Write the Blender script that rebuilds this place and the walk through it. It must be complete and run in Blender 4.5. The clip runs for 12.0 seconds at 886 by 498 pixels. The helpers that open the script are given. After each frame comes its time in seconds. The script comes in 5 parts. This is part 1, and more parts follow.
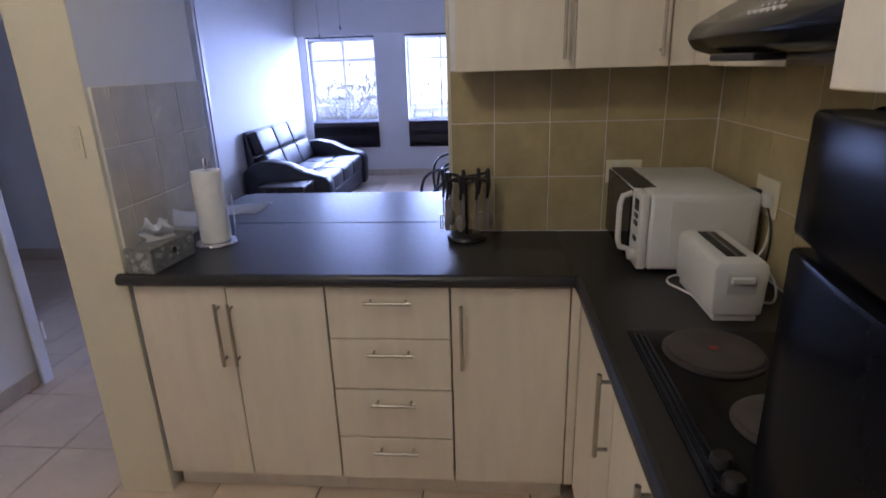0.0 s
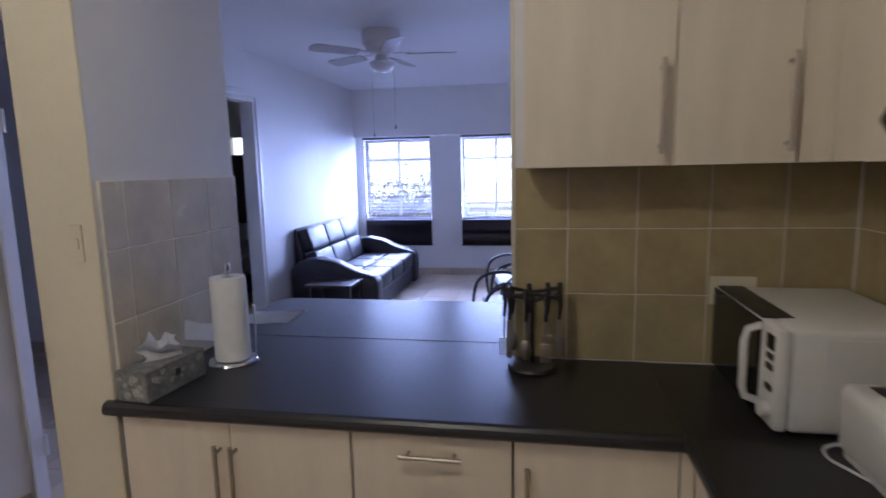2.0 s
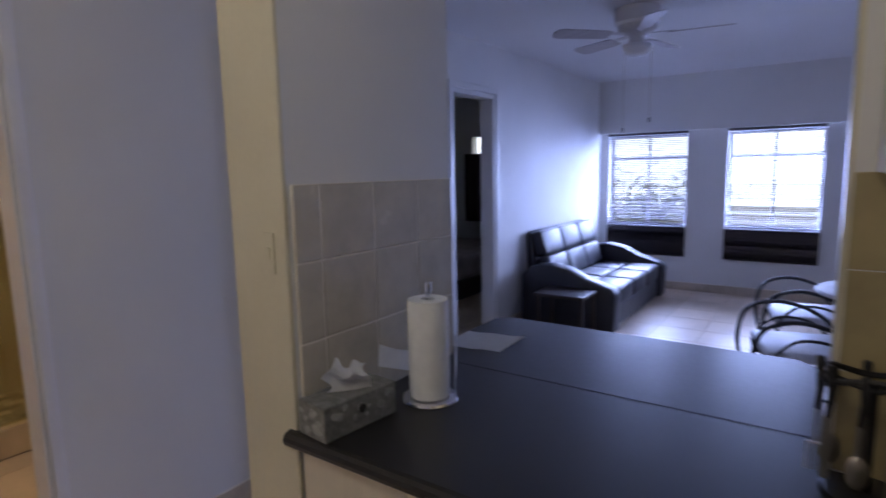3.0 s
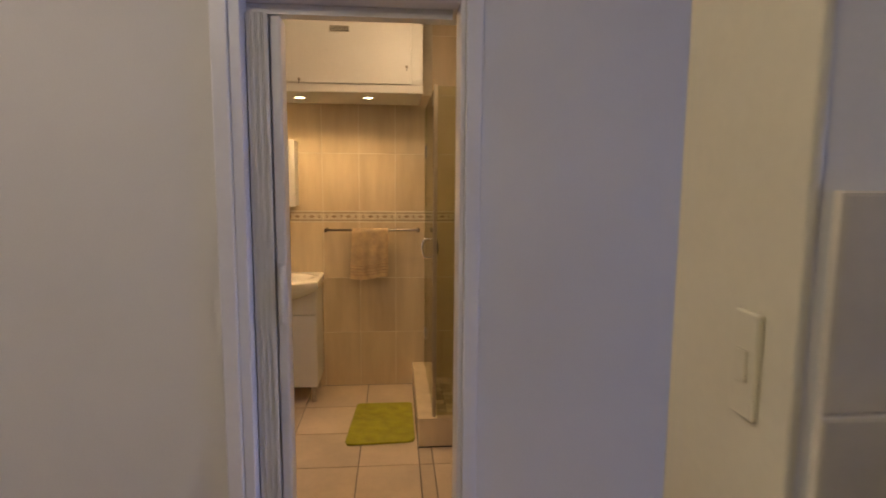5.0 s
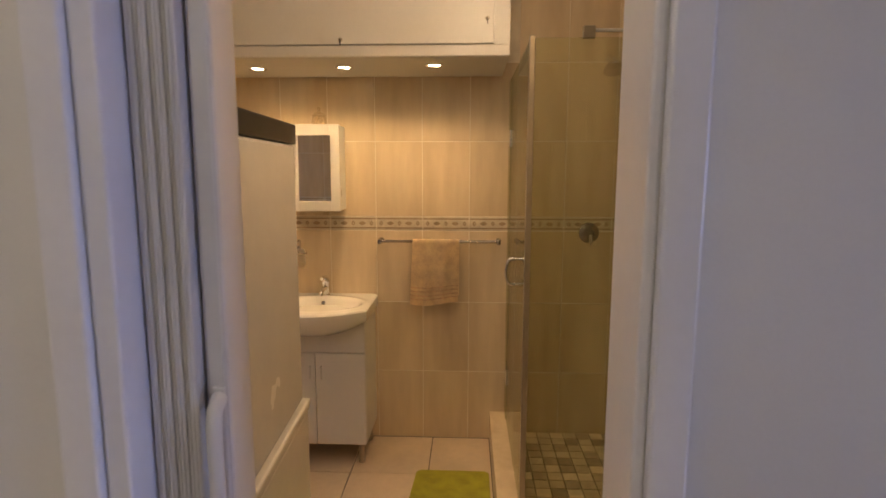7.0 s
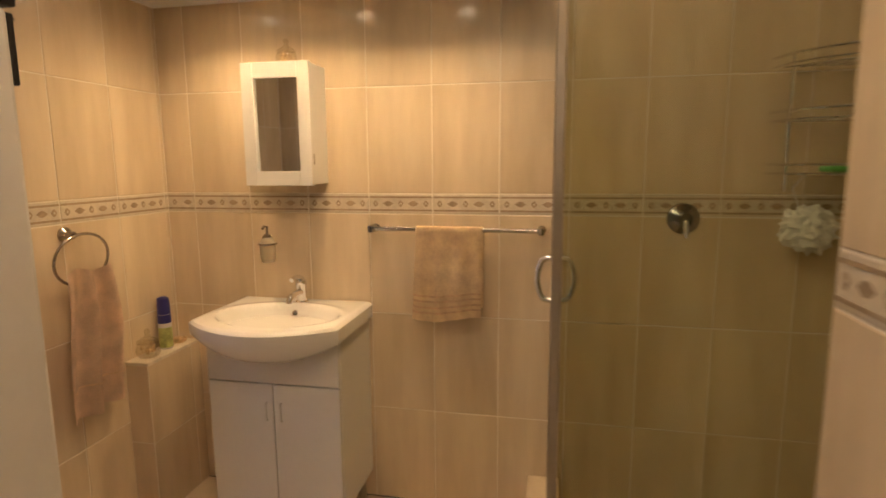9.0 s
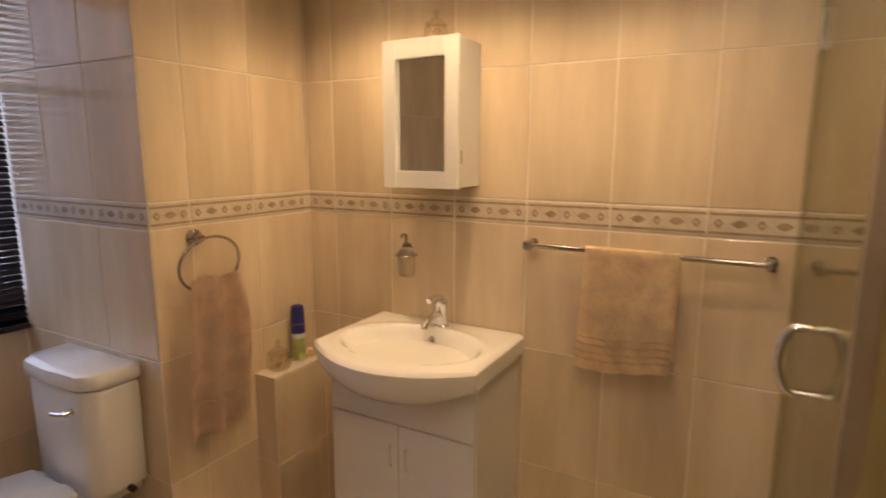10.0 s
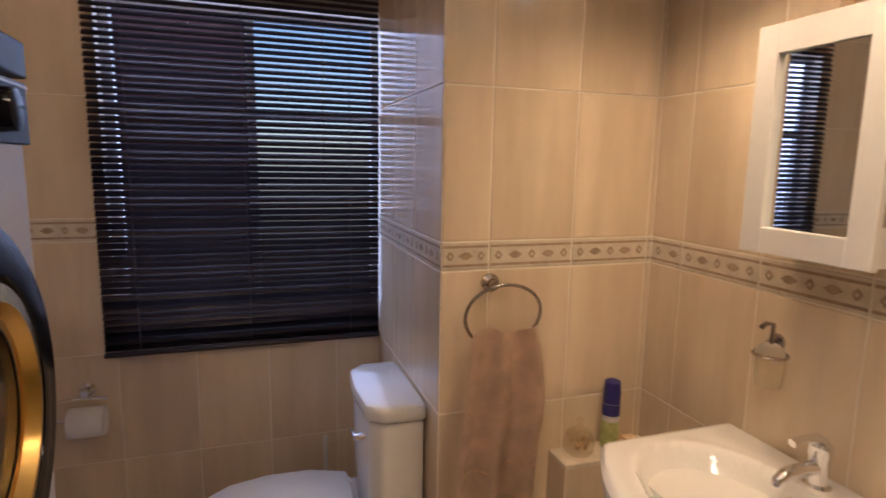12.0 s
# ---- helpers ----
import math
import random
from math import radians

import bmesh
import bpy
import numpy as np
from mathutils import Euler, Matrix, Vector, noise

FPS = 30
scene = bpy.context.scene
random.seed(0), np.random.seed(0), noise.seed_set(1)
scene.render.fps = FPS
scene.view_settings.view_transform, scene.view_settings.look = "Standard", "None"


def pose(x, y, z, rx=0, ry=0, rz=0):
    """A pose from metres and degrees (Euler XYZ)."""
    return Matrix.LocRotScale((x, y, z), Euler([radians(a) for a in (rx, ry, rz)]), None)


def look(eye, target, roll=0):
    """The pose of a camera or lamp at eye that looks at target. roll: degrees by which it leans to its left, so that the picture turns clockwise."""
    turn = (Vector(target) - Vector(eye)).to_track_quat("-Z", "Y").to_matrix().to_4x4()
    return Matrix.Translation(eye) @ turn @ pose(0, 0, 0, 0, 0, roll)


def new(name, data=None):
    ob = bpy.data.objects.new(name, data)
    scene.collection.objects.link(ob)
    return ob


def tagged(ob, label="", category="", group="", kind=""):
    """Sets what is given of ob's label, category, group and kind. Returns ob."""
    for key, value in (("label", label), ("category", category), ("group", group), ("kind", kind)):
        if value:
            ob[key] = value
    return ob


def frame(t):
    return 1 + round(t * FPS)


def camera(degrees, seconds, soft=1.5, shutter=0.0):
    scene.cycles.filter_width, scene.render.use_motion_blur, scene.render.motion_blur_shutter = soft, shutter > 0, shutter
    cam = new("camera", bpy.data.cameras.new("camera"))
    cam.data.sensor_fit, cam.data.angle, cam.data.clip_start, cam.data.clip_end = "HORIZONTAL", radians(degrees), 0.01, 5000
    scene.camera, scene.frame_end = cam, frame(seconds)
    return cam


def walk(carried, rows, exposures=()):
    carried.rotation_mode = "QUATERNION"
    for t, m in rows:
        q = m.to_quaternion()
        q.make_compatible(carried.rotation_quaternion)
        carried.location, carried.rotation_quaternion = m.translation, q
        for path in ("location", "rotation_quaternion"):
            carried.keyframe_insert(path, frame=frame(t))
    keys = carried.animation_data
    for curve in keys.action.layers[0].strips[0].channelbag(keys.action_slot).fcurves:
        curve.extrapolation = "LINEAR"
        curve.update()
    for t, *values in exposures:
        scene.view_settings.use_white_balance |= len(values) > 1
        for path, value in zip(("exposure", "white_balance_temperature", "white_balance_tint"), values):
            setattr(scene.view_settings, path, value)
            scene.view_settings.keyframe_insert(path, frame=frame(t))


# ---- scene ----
cam = camera(76.9, 12.0, soft=1.6, shutter=0.4)
PATH = [
    (0, (1.222, 0.38, 1.533), (1.046, 2.27, 0.903), -1.8),
    (0.5, (1.223, 0.369, 1.554), (1.047, 2.299, 1.061), -1.6),
    (1, (1.229, 0.4, 1.54), (1.055, 2.362, 1.194), -1.4),
    (1.5, (1.219, 0.522, 1.52), (1.026, 2.491, 1.227), -1.5),
    (2, (1.157, 0.754, 1.516), (0.803, 2.7, 1.223), -1.3),
    (2.5, (1.099, 0.948, 1.523), (0.395, 2.797, 1.232), -1.1),
    (3, (1.033, 1.176, 1.525), (-0.094, 2.804, 1.244), -1.1),
    (3.5, (0.917, 1.327, 1.508), (-0.597, 2.607, 1.245), -1.4),
    (3.7, (0.858, 1.38, 1.507), (-0.791, 2.486, 1.262), -0.0),
    (5.3, (0.294, 1.717, 1.5), (-1.69, 1.773, 1.256), 0.2),
    (5.5, (0.203, 1.705, 1.499), (-1.782, 1.713, 1.253), 0.4),
    (6, (-0.023, 1.685, 1.503), (-2.008, 1.655, 1.259), 0.5),
    (6.5, (-0.267, 1.744, 1.535), (-2.246, 1.644, 1.265), 0.1),
    (7, (-0.543, 1.69, 1.539), (-2.521, 1.604, 1.259), 0.1),
    (7.2, (-0.615, 1.701, 1.521), (-2.595, 1.597, 1.252), 0.7),
    (8.0, (-1.02, 1.735, 1.485), (-2.99, 1.545, 1.205), 0.1),
    (8.4, (-1.205, 1.795, 1.462), (-3.165, 1.535, 1.176), -0.2),
    (8.8, (-1.398, 1.954, 1.437), (-3.346, 1.604, 1.145), -0.6),
    (9, (-1.501, 1.915, 1.4), (-3.438, 1.517, 1.098), -0.4),
    (9.5, (-1.764, 1.853, 1.398), (-3.626, 1.199, 1.069), -0.3),
    (10, (-1.948, 1.808, 1.431), (-3.669, 0.848, 1.093), 0.1),
    (10.5, (-2.104, 1.783, 1.477), (-3.6, 0.499, 1.141), 0.3),
    (11, (-2.238, 1.74, 1.485), (-3.494, 0.219, 1.154), 0.6),
    (11.5, (-2.373, 1.681, 1.514), (-3.33, -0.043, 1.18), 0.7),
    (12, (-2.468, 1.667, 1.493), (-3.103, -0.205, 1.189), 1.0),
]
walk(cam, [(t, look(e, g, r)) for t, e, g, r in PATH],
     exposures=[(0, 0.24, 6100, 10), (2.0, 0.1, 6050, 10), (3.0, -0.35, 6200, 10), (3.5, -0.45, 6350, 10), (5.3, -0.02, 7350, 11), (7.0, 0.02, 6950, 11),
                (9.0, 0.3, 6450, 11), (10.0, 0.2, 6200, 13), (11.0, -0.03, 5750, 18), (12.0, 0.1, 5450, 18)])

# ---- world and lamps ----
world = bpy.data.worlds.new("world")
scene.world = world
world.use_nodes = True
sky = world.node_tree.nodes.new("ShaderNodeTexSky")
sky.sky_type, sky.sun_disc = "NISHITA", False
sky.sun_elevation, sky.sun_rotation = radians(50), radians(60)
world.node_tree.links.new(sky.outputs[0], world.node_tree.nodes["Background"].inputs[0])
world.node_tree.nodes["Background"].inputs[1].default_value = 0.15


def lamp(name, kind, m, energy, color, **keys):
    data = bpy.data.lights.new(name, kind)
    data.energy, data.color = energy, color
    if kind == "AREA":
        data.shape, data.size, data.size_y = "RECTANGLE", keys["sx"], keys["sy"]
    if kind == "SPOT":
        data.spot_size, data.spot_blend, data.shadow_soft_size = radians(keys["cone"]), keys["blend"], 0.03
    if kind == "POINT":
        data.shadow_soft_size = keys["r"]
    if kind == "SUN":
        data.angle = radians(0.5)
    ob = new(name, data)
    ob.matrix_world = m
    return ob


BLUE = (0.40, 0.50, 1.0)
lamp("sun", "SUN", look((0, 0, 10), (-2.6, 1.5, 6.4)), 4.0, (1, 0.95, 0.88))
# daylight in the two living-room windows and the bathroom window
lamp("window_light", "AREA", look((-0.86, 8.47, 1.35), (-0.86, 0, 1.0)), 135, BLUE, sx=0.9, sy=1.05)
lamp("window_light", "AREA", look((0.52, 8.47, 1.35), (0.52, 0, 1.0)), 135, BLUE, sx=0.9, sy=1.05)
lamp("window_light", "AREA", look((-2.47, -0.60, 1.45), (-2.47, 2, 1.3)), 11, (0.7, 0.76, 1.0), sx=1.0, sy=1.1)
# unseen ceiling lamps: kitchen's inferred from warm highlights, hall's added to brighten
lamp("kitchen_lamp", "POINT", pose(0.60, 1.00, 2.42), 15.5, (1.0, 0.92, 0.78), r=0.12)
lamp("hall_fill_lamp", "POINT", pose(-0.30, -0.35, 2.42), 9.5, (1.0, 0.80, 0.62), r=0.12)
DOWN = [(-3.33, 0.66), (-3.31, 1.09), (-3.27, 1.53)]
WARM = (1.0, 0.65, 0.31)
for dx, dy in DOWN:
    lamp("downlight_lamp", "SPOT", look((dx, dy, 2.022), (dx + 0.10, dy, 0)), 16.5, WARM, cone=140, blend=0.9)
# unseen fill lamp, assumed at the ceiling to even out the bathroom
lamp("bathroom_fill_lamp", "POINT", pose(-2.05, 1.75, 2.44), 16.5, (1.0, 0.72, 0.45), r=0.09)


# ---- materials ----
def mat(name, color, rough=0.5, metal=0.0, var=0.12, scale=3.0, grain=60.0, bump=0.05, stretch=(1, 1, 1),
        spread=0.0, island=False, coat=0.0, tint=None):
    """A surface with colour drift at two scales, a fine grain and relief; spread varies it from piece to piece."""
    m = bpy.data.materials.new(name)
    m.use_nodes = True
    n, l = m.node_tree.nodes, m.node_tree.links
    b = n["Principled BSDF"]
    co = n.new("ShaderNodeTexCoord")
    mp = n.new("ShaderNodeMapping")
    mp.inputs["Scale"].default_value = stretch
    l.new(co.outputs["Object"], mp.inputs["Vector"])
    vec = mp.outputs[0]
    rnd = None
    if spread:
        if island:
            g = n.new("ShaderNodeNewGeometry")
            rnd = g.outputs["Random Per Island"]
        else:
            g = n.new("ShaderNodeObjectInfo")
            rnd = g.outputs["Random"]
        off = n.new("ShaderNodeVectorMath")
        off.operation = "MULTIPLY_ADD"
        l.new(rnd, off.inputs[0])
        off.inputs[1].default_value = (37, 23, 51)
        l.new(vec, off.inputs[2])
        vec = off.outputs[0]
    big, fine = n.new("ShaderNodeTexNoise"), n.new("ShaderNodeTexNoise")
    for t, s, d in ((big, scale, 3), (fine, grain, 4)):
        t.inputs["Scale"].default_value, t.inputs["Detail"].default_value = s, d
        l.new(vec, t.inputs["Vector"])
    add = n.new("ShaderNodeMath")
    add.operation = "MULTIPLY_ADD"
    l.new(fine.outputs["Fac"], add.inputs[0])
    add.inputs[1].default_value = 0.35
    l.new(big.outputs["Fac"], add.inputs[2])
    ramp = n.new("ShaderNodeValToRGB")
    lo = [c * (1 - var) for c in color]
    hi = [min(1, c * (1 + var)) for c in color]
    if tint:
        lo = list(tint)
    e = ramp.color_ramp.elements
    e[0].position, e[1].position = 0.45, 0.9
    e[0].color, e[1].color = (*lo, 1), (*hi, 1)
    l.new(add.outputs[0], ramp.inputs["Fac"])
    out = ramp.outputs["Color"]
    if spread:
        hs = n.new("ShaderNodeHueSaturation")
        mr = n.new("ShaderNodeMapRange")
        mr.inputs["To Min"].default_value, mr.inputs["To Max"].default_value = 1 - spread, 1 + spread
        l.new(rnd, mr.inputs["Value"])
        l.new(mr.outputs[0], hs.inputs["Value"])
        l.new(out, hs.inputs["Color"])
        out = hs.outputs[0]
    l.new(out, b.inputs["Base Color"])
    rr = n.new("ShaderNodeMapRange")
    rr.inputs["To Min"].default_value, rr.inputs["To Max"].default_value = rough * 0.85, min(1, rough * 1.2)
    l.new(big.outputs["Fac"], rr.inputs["Value"])
    l.new(rr.outputs[0], b.inputs["Roughness"])
    b.inputs["Metallic"].default_value = metal
    b.inputs["Coat Weight"].default_value = coat
    if bump:
        bp = n.new("ShaderNodeBump")
        bp.inputs["Strength"].default_value, bp.inputs["Distance"].default_value = bump, 0.01
        l.new(add.outputs[0], bp.inputs["Height"])
        l.new(bp.outputs[0], b.inputs["Normal"])
    return m


def glow(name, color, power):
    m = bpy.data.materials.new(name)
    m.use_nodes = True
    b = m.node_tree.nodes["Principled BSDF"]
    b.inputs["Base Color"].default_value = (*color, 1)
    b.inputs["Emission Color"].default_value = (*color, 1)
    b.inputs["Emission Strength"].default_value = power
    return m


def clear(name, color, rough=0.0):
    m = bpy.data.materials.new(name)
    m.use_nodes = True
    b = m.node_tree.nodes["Principled BSDF"]
    b.inputs["Base Color"].default_value = (*color, 1)
    b.inputs["Transmission Weight"].default_value = 1
    b.inputs["Roughness"].default_value = rough
    b.inputs["IOR"].default_value = 1.45
    return m


def thin_glass(name, color, gloss):
    m = bpy.data.materials.new(name)
    m.use_nodes = True
    n, l = m.node_tree.nodes, m.node_tree.links
    tr, gl, mx = n.new("ShaderNodeBsdfTransparent"), n.new("ShaderNodeBsdfGlossy"), n.new("ShaderNodeMixShader")
    lw, pw, sc = n.new("ShaderNodeLayerWeight"), n.new("ShaderNodeMath"), n.new("ShaderNodeMath")
    lw.inputs["Blend"].default_value = 0.5
    pw.operation, pw.inputs[1].default_value = "POWER", 4.0
    sc.operation, sc.inputs[1].default_value, sc.inputs[2].default_value = "MULTIPLY_ADD", 0.6 * gloss, 0.03 * gloss
    tr.inputs[0].default_value = (*color, 1)
    gl.inputs["Roughness"].default_value = 0.02
    l.new(lw.outputs["Facing"], pw.inputs[0])
    l.new(pw.outputs[0], sc.inputs[0])
    l.new(sc.outputs[0], mx.inputs[0])
    l.new(tr.outputs[0], mx.inputs[1])
    l.new(gl.outputs[0], mx.inputs[2])
    l.new(mx.outputs[0], n["Material Output"].inputs["Surface"])
    return m


PAINT = mat("wall_paint", (0.72, 0.71, 0.70), 0.55, var=0.04, scale=1.5, grain=180, bump=0.04)
CREAM = mat("cream_gloss_paint", (0.68, 0.63, 0.48), 0.4, var=0.05, scale=2, grain=90, bump=0.06)
CEIL = mat("ceiling_paint", (0.78, 0.78, 0.79), 0.8, var=0.03, scale=1, grain=120, bump=0.05)
TRIM = mat("white_gloss_paint", (0.76, 0.76, 0.80), 0.3, var=0.04, scale=4, grain=70, bump=0.03)
PVC = mat("white_pvc", (0.68, 0.67, 0.66), 0.35, var=0.04, scale=5, grain=90, bump=0.02)
GROUT = mat("grout", (0.80, 0.74, 0.64), 0.9, var=0.12, scale=8, grain=150, bump=0.1)
DGROUT = mat("dark_grout", (0.07, 0.06, 0.05), 0.9, var=0.2, scale=8, grain=150, bump=0.1)
FTILE = mat("floor_tile", (0.62, 0.50, 0.38), 0.32, var=0.10, scale=4, grain=30, bump=0.008, spread=0.06)
SKTILE = mat("skirting_tile", (0.50, 0.42, 0.33), 0.3, var=0.15, scale=5, grain=40, bump=0.03, spread=0.08)
BTILE = mat("bathroom_tile", (0.69, 0.575, 0.42), 0.16, var=0.10, scale=3.0, grain=9, bump=0.02, stretch=(2.6, 2.6, 0.45), spread=0.015,
            tint=(0.605, 0.485, 0.335))
BAND = mat("band_tile", (0.63, 0.56, 0.45), 0.3, var=0.12, scale=20, grain=80, bump=0.08, spread=0.04)
BANDB = mat("band_brown", (0.36, 0.27, 0.18), 0.4, var=0.25, scale=30, grain=90, bump=0.05)
KTILE = mat("kitchen_tile", (0.385, 0.315, 0.165), 0.35, var=0.14, scale=7, grain=35, bump=0.12, spread=0.05)
PTILE = mat("grey_beige_tile", (0.53, 0.48, 0.38), 0.25, var=0.12, scale=7, grain=35, bump=0.15, spread=0.05)
MOSAIC = mat("shower_mosaic", (0.55, 0.46, 0.36), 0.45, var=0.2, scale=12, grain=60, bump=0.05, spread=0.45, island=True)
WOODW = mat("white_oak_laminate", (0.70, 0.63, 0.51), 0.5, var=0.05, scale=3, grain=40, bump=0.03, stretch=(6, 6, 0.8))
WOODI = mat("cabinet_carcass", (0.35, 0.31, 0.26), 0.6, var=0.1)
TOP = mat("black_worktop", (0.016, 0.015, 0.015), 0.33, var=0.15, scale=60, grain=400, bump=0.004)
STEEL = mat("brushed_steel", (0.44, 0.40, 0.34), 0.32, 1.0, var=0.08, scale=10, grain=200, bump=0.02)
CHROME = mat("chrome", (0.80, 0.80, 0.82), 0.08, 1.0, var=0.03, scale=6, bump=0)
BLACKG = mat("black_gloss_enamel", (0.010, 0.010, 0.012), 0.14, var=0.3, scale=4, bump=0.01)
FRIDGE = mat("black_fridge_panel", (0.005, 0.005, 0.007), 0.22, var=0.3, scale=5, grain=300, bump=0.02)
BLACKM = mat("black_plastic", (0.015, 0.014, 0.014), 0.4, var=0.3, scale=8, bump=0.02)
PLATE = mat("cast_iron_plate", (0.055, 0.045, 0.040), 0.55, var=0.25, scale=9, grain=90, bump=0.05)
RED = mat("red_dot", (0.30, 0.03, 0.02), 0.5)
WHITEP = mat("white_plastic", (0.68, 0.67, 0.64), 0.35, var=0.04, scale=6, bump=0.01)
WHITEE = mat("white_enamel", (0.66, 0.65, 0.63), 0.25, var=0.04, scale=5, bump=0.01)
CERAM = mat("white_ceramic", (0.80, 0.79, 0.77), 0.08, var=0.02, scale=3, bump=0.0, coat=0.4)
WHITEB = mat("white_board", (0.74, 0.73, 0.71), 0.35, var=0.03, scale=4, bump=0.02)
PAPER = mat("white_paper", (0.82, 0.82, 0.82), 0.9, var=0.04, scale=25, grain=120, bump=0.15)
BOXGREY = mat("tissue_box_grey", (0.20, 0.20, 0.19), 0.55, var=0.35, scale=50, grain=120, bump=0.02)
BOXLITE = mat("tissue_box_swirl", (0.50, 0.50, 0.48), 0.5, var=0.1)
LEATHER = mat("black_leather", (0.020, 0.020, 0.026), 0.40, var=0.25, scale=8, grain=140, bump=0.12)
WOODD = mat("dark_wood", (0.035, 0.024, 0.018), 0.4, var=0.3, scale=5, bump=0.04, stretch=(8, 8, 1))
SLAT = mat("dark_blind_slat", (0.030, 0.020, 0.024), 0.35, var=0.2, scale=9, bump=0.02)
CORD = mat("blind_cord", (0.10, 0.08, 0.09), 0.8)
TOWEL = mat("beige_terry", (0.90, 0.69, 0.47), 0.95, var=0.2, scale=16, grain=130, bump=0.32)
TOWELB = mat("beige_terry_border", (0.76, 0.56, 0.37), 0.9, var=0.2, scale=30, grain=200, bump=0.22)
MAT_G = mat("green_bath_mat", (0.35, 0.34, 0.035), 0.95, var=0.2, scale=14, grain=240, bump=0.8)
# chrome with dark reflections imitated by a darker base colour
CHROME_DKREFL = mat("chrome_dark_reflection", (0.40, 0.37, 0.35), 0.14, 1.0, var=0.06, scale=8, bump=0)
MIRROR = mat("mirror", (0.90, 0.93, 0.92), 0.02, 1.0, var=0.01, bump=0)
GOLD = mat("brass_gold", (0.75, 0.52, 0.16), 0.25, 1.0, var=0.1, scale=9, bump=0.01)
SHELL = mat("shell_beige", (0.62, 0.46, 0.26), 0.5, var=0.4, scale=40, grain=120, bump=0.3)
BLUEP = mat("blue_plastic_cap", (0.03, 0.03, 0.18), 0.3)
GREENL = mat("green_label", (0.42, 0.46, 0.16), 0.4, var=0.4, scale=30)
FANW = mat("fan_white", (0.62, 0.60, 0.60), 0.4, var=0.05)
FANB = mat("fan_blade", (0.45, 0.42, 0.42), 0.5, var=0.12, stretch=(1, 8, 1))
OPAL = mat("opal_glass", (0.75, 0.75, 0.76), 0.25, var=0.03)
SEATC = mat("pale_seat_cover", (0.55, 0.56, 0.60), 0.5, var=0.12, scale=8, bump=0.1)
GROUND = mat("outside_ground", (0.32, 0.30, 0.26), 0.9, var=0.3, scale=0.3)
LEAF = mat("leaves", (0.40, 0.42, 0.20), 0.6, var=0.4, scale=3, spread=0.3, island=True)
BARK = mat("bark", (0.33, 0.30, 0.26), 0.9, var=0.3, scale=6, bump=0.4)
PLUM = mat("outside_plum_wall", (0.10, 0.045, 0.055), 0.9, var=0.2, scale=2)
CURT = mat("dark_curtain", (0.03, 0.02, 0.025), 0.9, var=0.2)
BED = mat("bed_cover", (0.45, 0.40, 0.42), 0.9, var=0.2, scale=6, bump=0.2)
SKYGLOW = glow("blown_out_sky", (0.92, 0.95, 1.0), 2.2)
BULB = glow("downlight_bulb", (1.0, 0.80, 0.52), 25)
FROST = clear("frosted_glass", (0.92, 0.88, 0.80), 0.35)
# towel terry with the ring towel's shadow put into its colour
TOWEL_SHADED = mat("beige_terry_shaded", (0.70, 0.53, 0.40), 0.95, var=0.18, scale=14, grain=240, bump=0.25)
SHADE = glow("lit_shade", (1.0, 0.86, 0.66), 3)
SHGLASS = thin_glass("shower_glass", (0.875, 0.89, 0.805), 1.0)
WGLASS = thin_glass("window_glass", (0.95, 0.96, 0.97), 1.0)
CLEARG = thin_glass("jar_glass", (0.93, 0.91, 0.87), 1.0)


for m, k in ((FRIDGE, 0.05), (BLACKG, 0.25), (TOP, 0.55)):
    m.node_tree.nodes["Principled BSDF"].inputs["Specular IOR Level"].default_value = k

# ---- mesh helpers ----
BASE = {}


def thing(name, at, label, category, group="", kind=""):
    ob = new(name)
    ob.location = at
    ob.empty_display_size = 0.05
    BASE[ob] = Vector(at)
    return tagged(ob, label, category, group, kind)


def mesh_of(name, bm, materials, smooth=False):
    bm.normal_update()
    me = bpy.data.meshes.new(name)
    bm.to_mesh(me)
    bm.free()
    for m in materials if isinstance(materials, (list, tuple)) else [materials]:
        me.materials.append(m)
    if smooth:
        for p in me.polygons:
            p.use_smooth = True
        me.set_sharp_from_angle(angle=radians(40))
    return me


def part(name, bm, material, parent, label="", smooth=False):
    base = BASE[parent]
    bmesh.ops.translate(bm, vec=-base, verts=bm.verts)
    ob = new(name, mesh_of(name, bm, material, smooth))
    ob.parent = parent
    BASE[ob] = base
    return tagged(ob, label) if label else ob


def single(name, bm, material, at, label, category, group="", kind="", smooth=False):
    bmesh.ops.translate(bm, vec=-Vector(at), verts=bm.verts)
    ob = new(name, mesh_of(name, bm, material, smooth))
    ob.location = at
    BASE[ob] = Vector(at)
    return tagged(ob, label, category, group, kind)


def structure(name, bm, material, label=""):
    ob = new(name, mesh_of(name, bm, material))
    BASE[ob] = Vector((0, 0, 0))
    return tagged(ob, label, "", "", "structure")


def box(x0, x1, y0, y1, z0, z1, r=0.0, bm=None, seg=2, mi=0):
    out = bm or bmesh.new()
    tmp = bmesh.new()
    bmesh.ops.create_cube(tmp, size=1)
    bmesh.ops.transform(tmp, matrix=Matrix.LocRotScale(((x0 + x1) / 2, (y0 + y1) / 2, (z0 + z1) / 2), None,
                                                       (abs(x1 - x0), abs(y1 - y0), abs(z1 - z0))), verts=tmp.verts)
    if r:
        bmesh.ops.bevel(tmp, geom=tmp.edges[:], offset=r, segments=seg, affect="EDGES", profile=0.5)
    return merge(out, tmp, mi)


def merge(out, tmp, mi=0):
    vs = {v: out.verts.new(v.co) for v in tmp.verts}
    for f in tmp.faces:
        g = out.faces.new([vs[v] for v in f.verts])
        g.material_index = mi
    tmp.free()
    return out


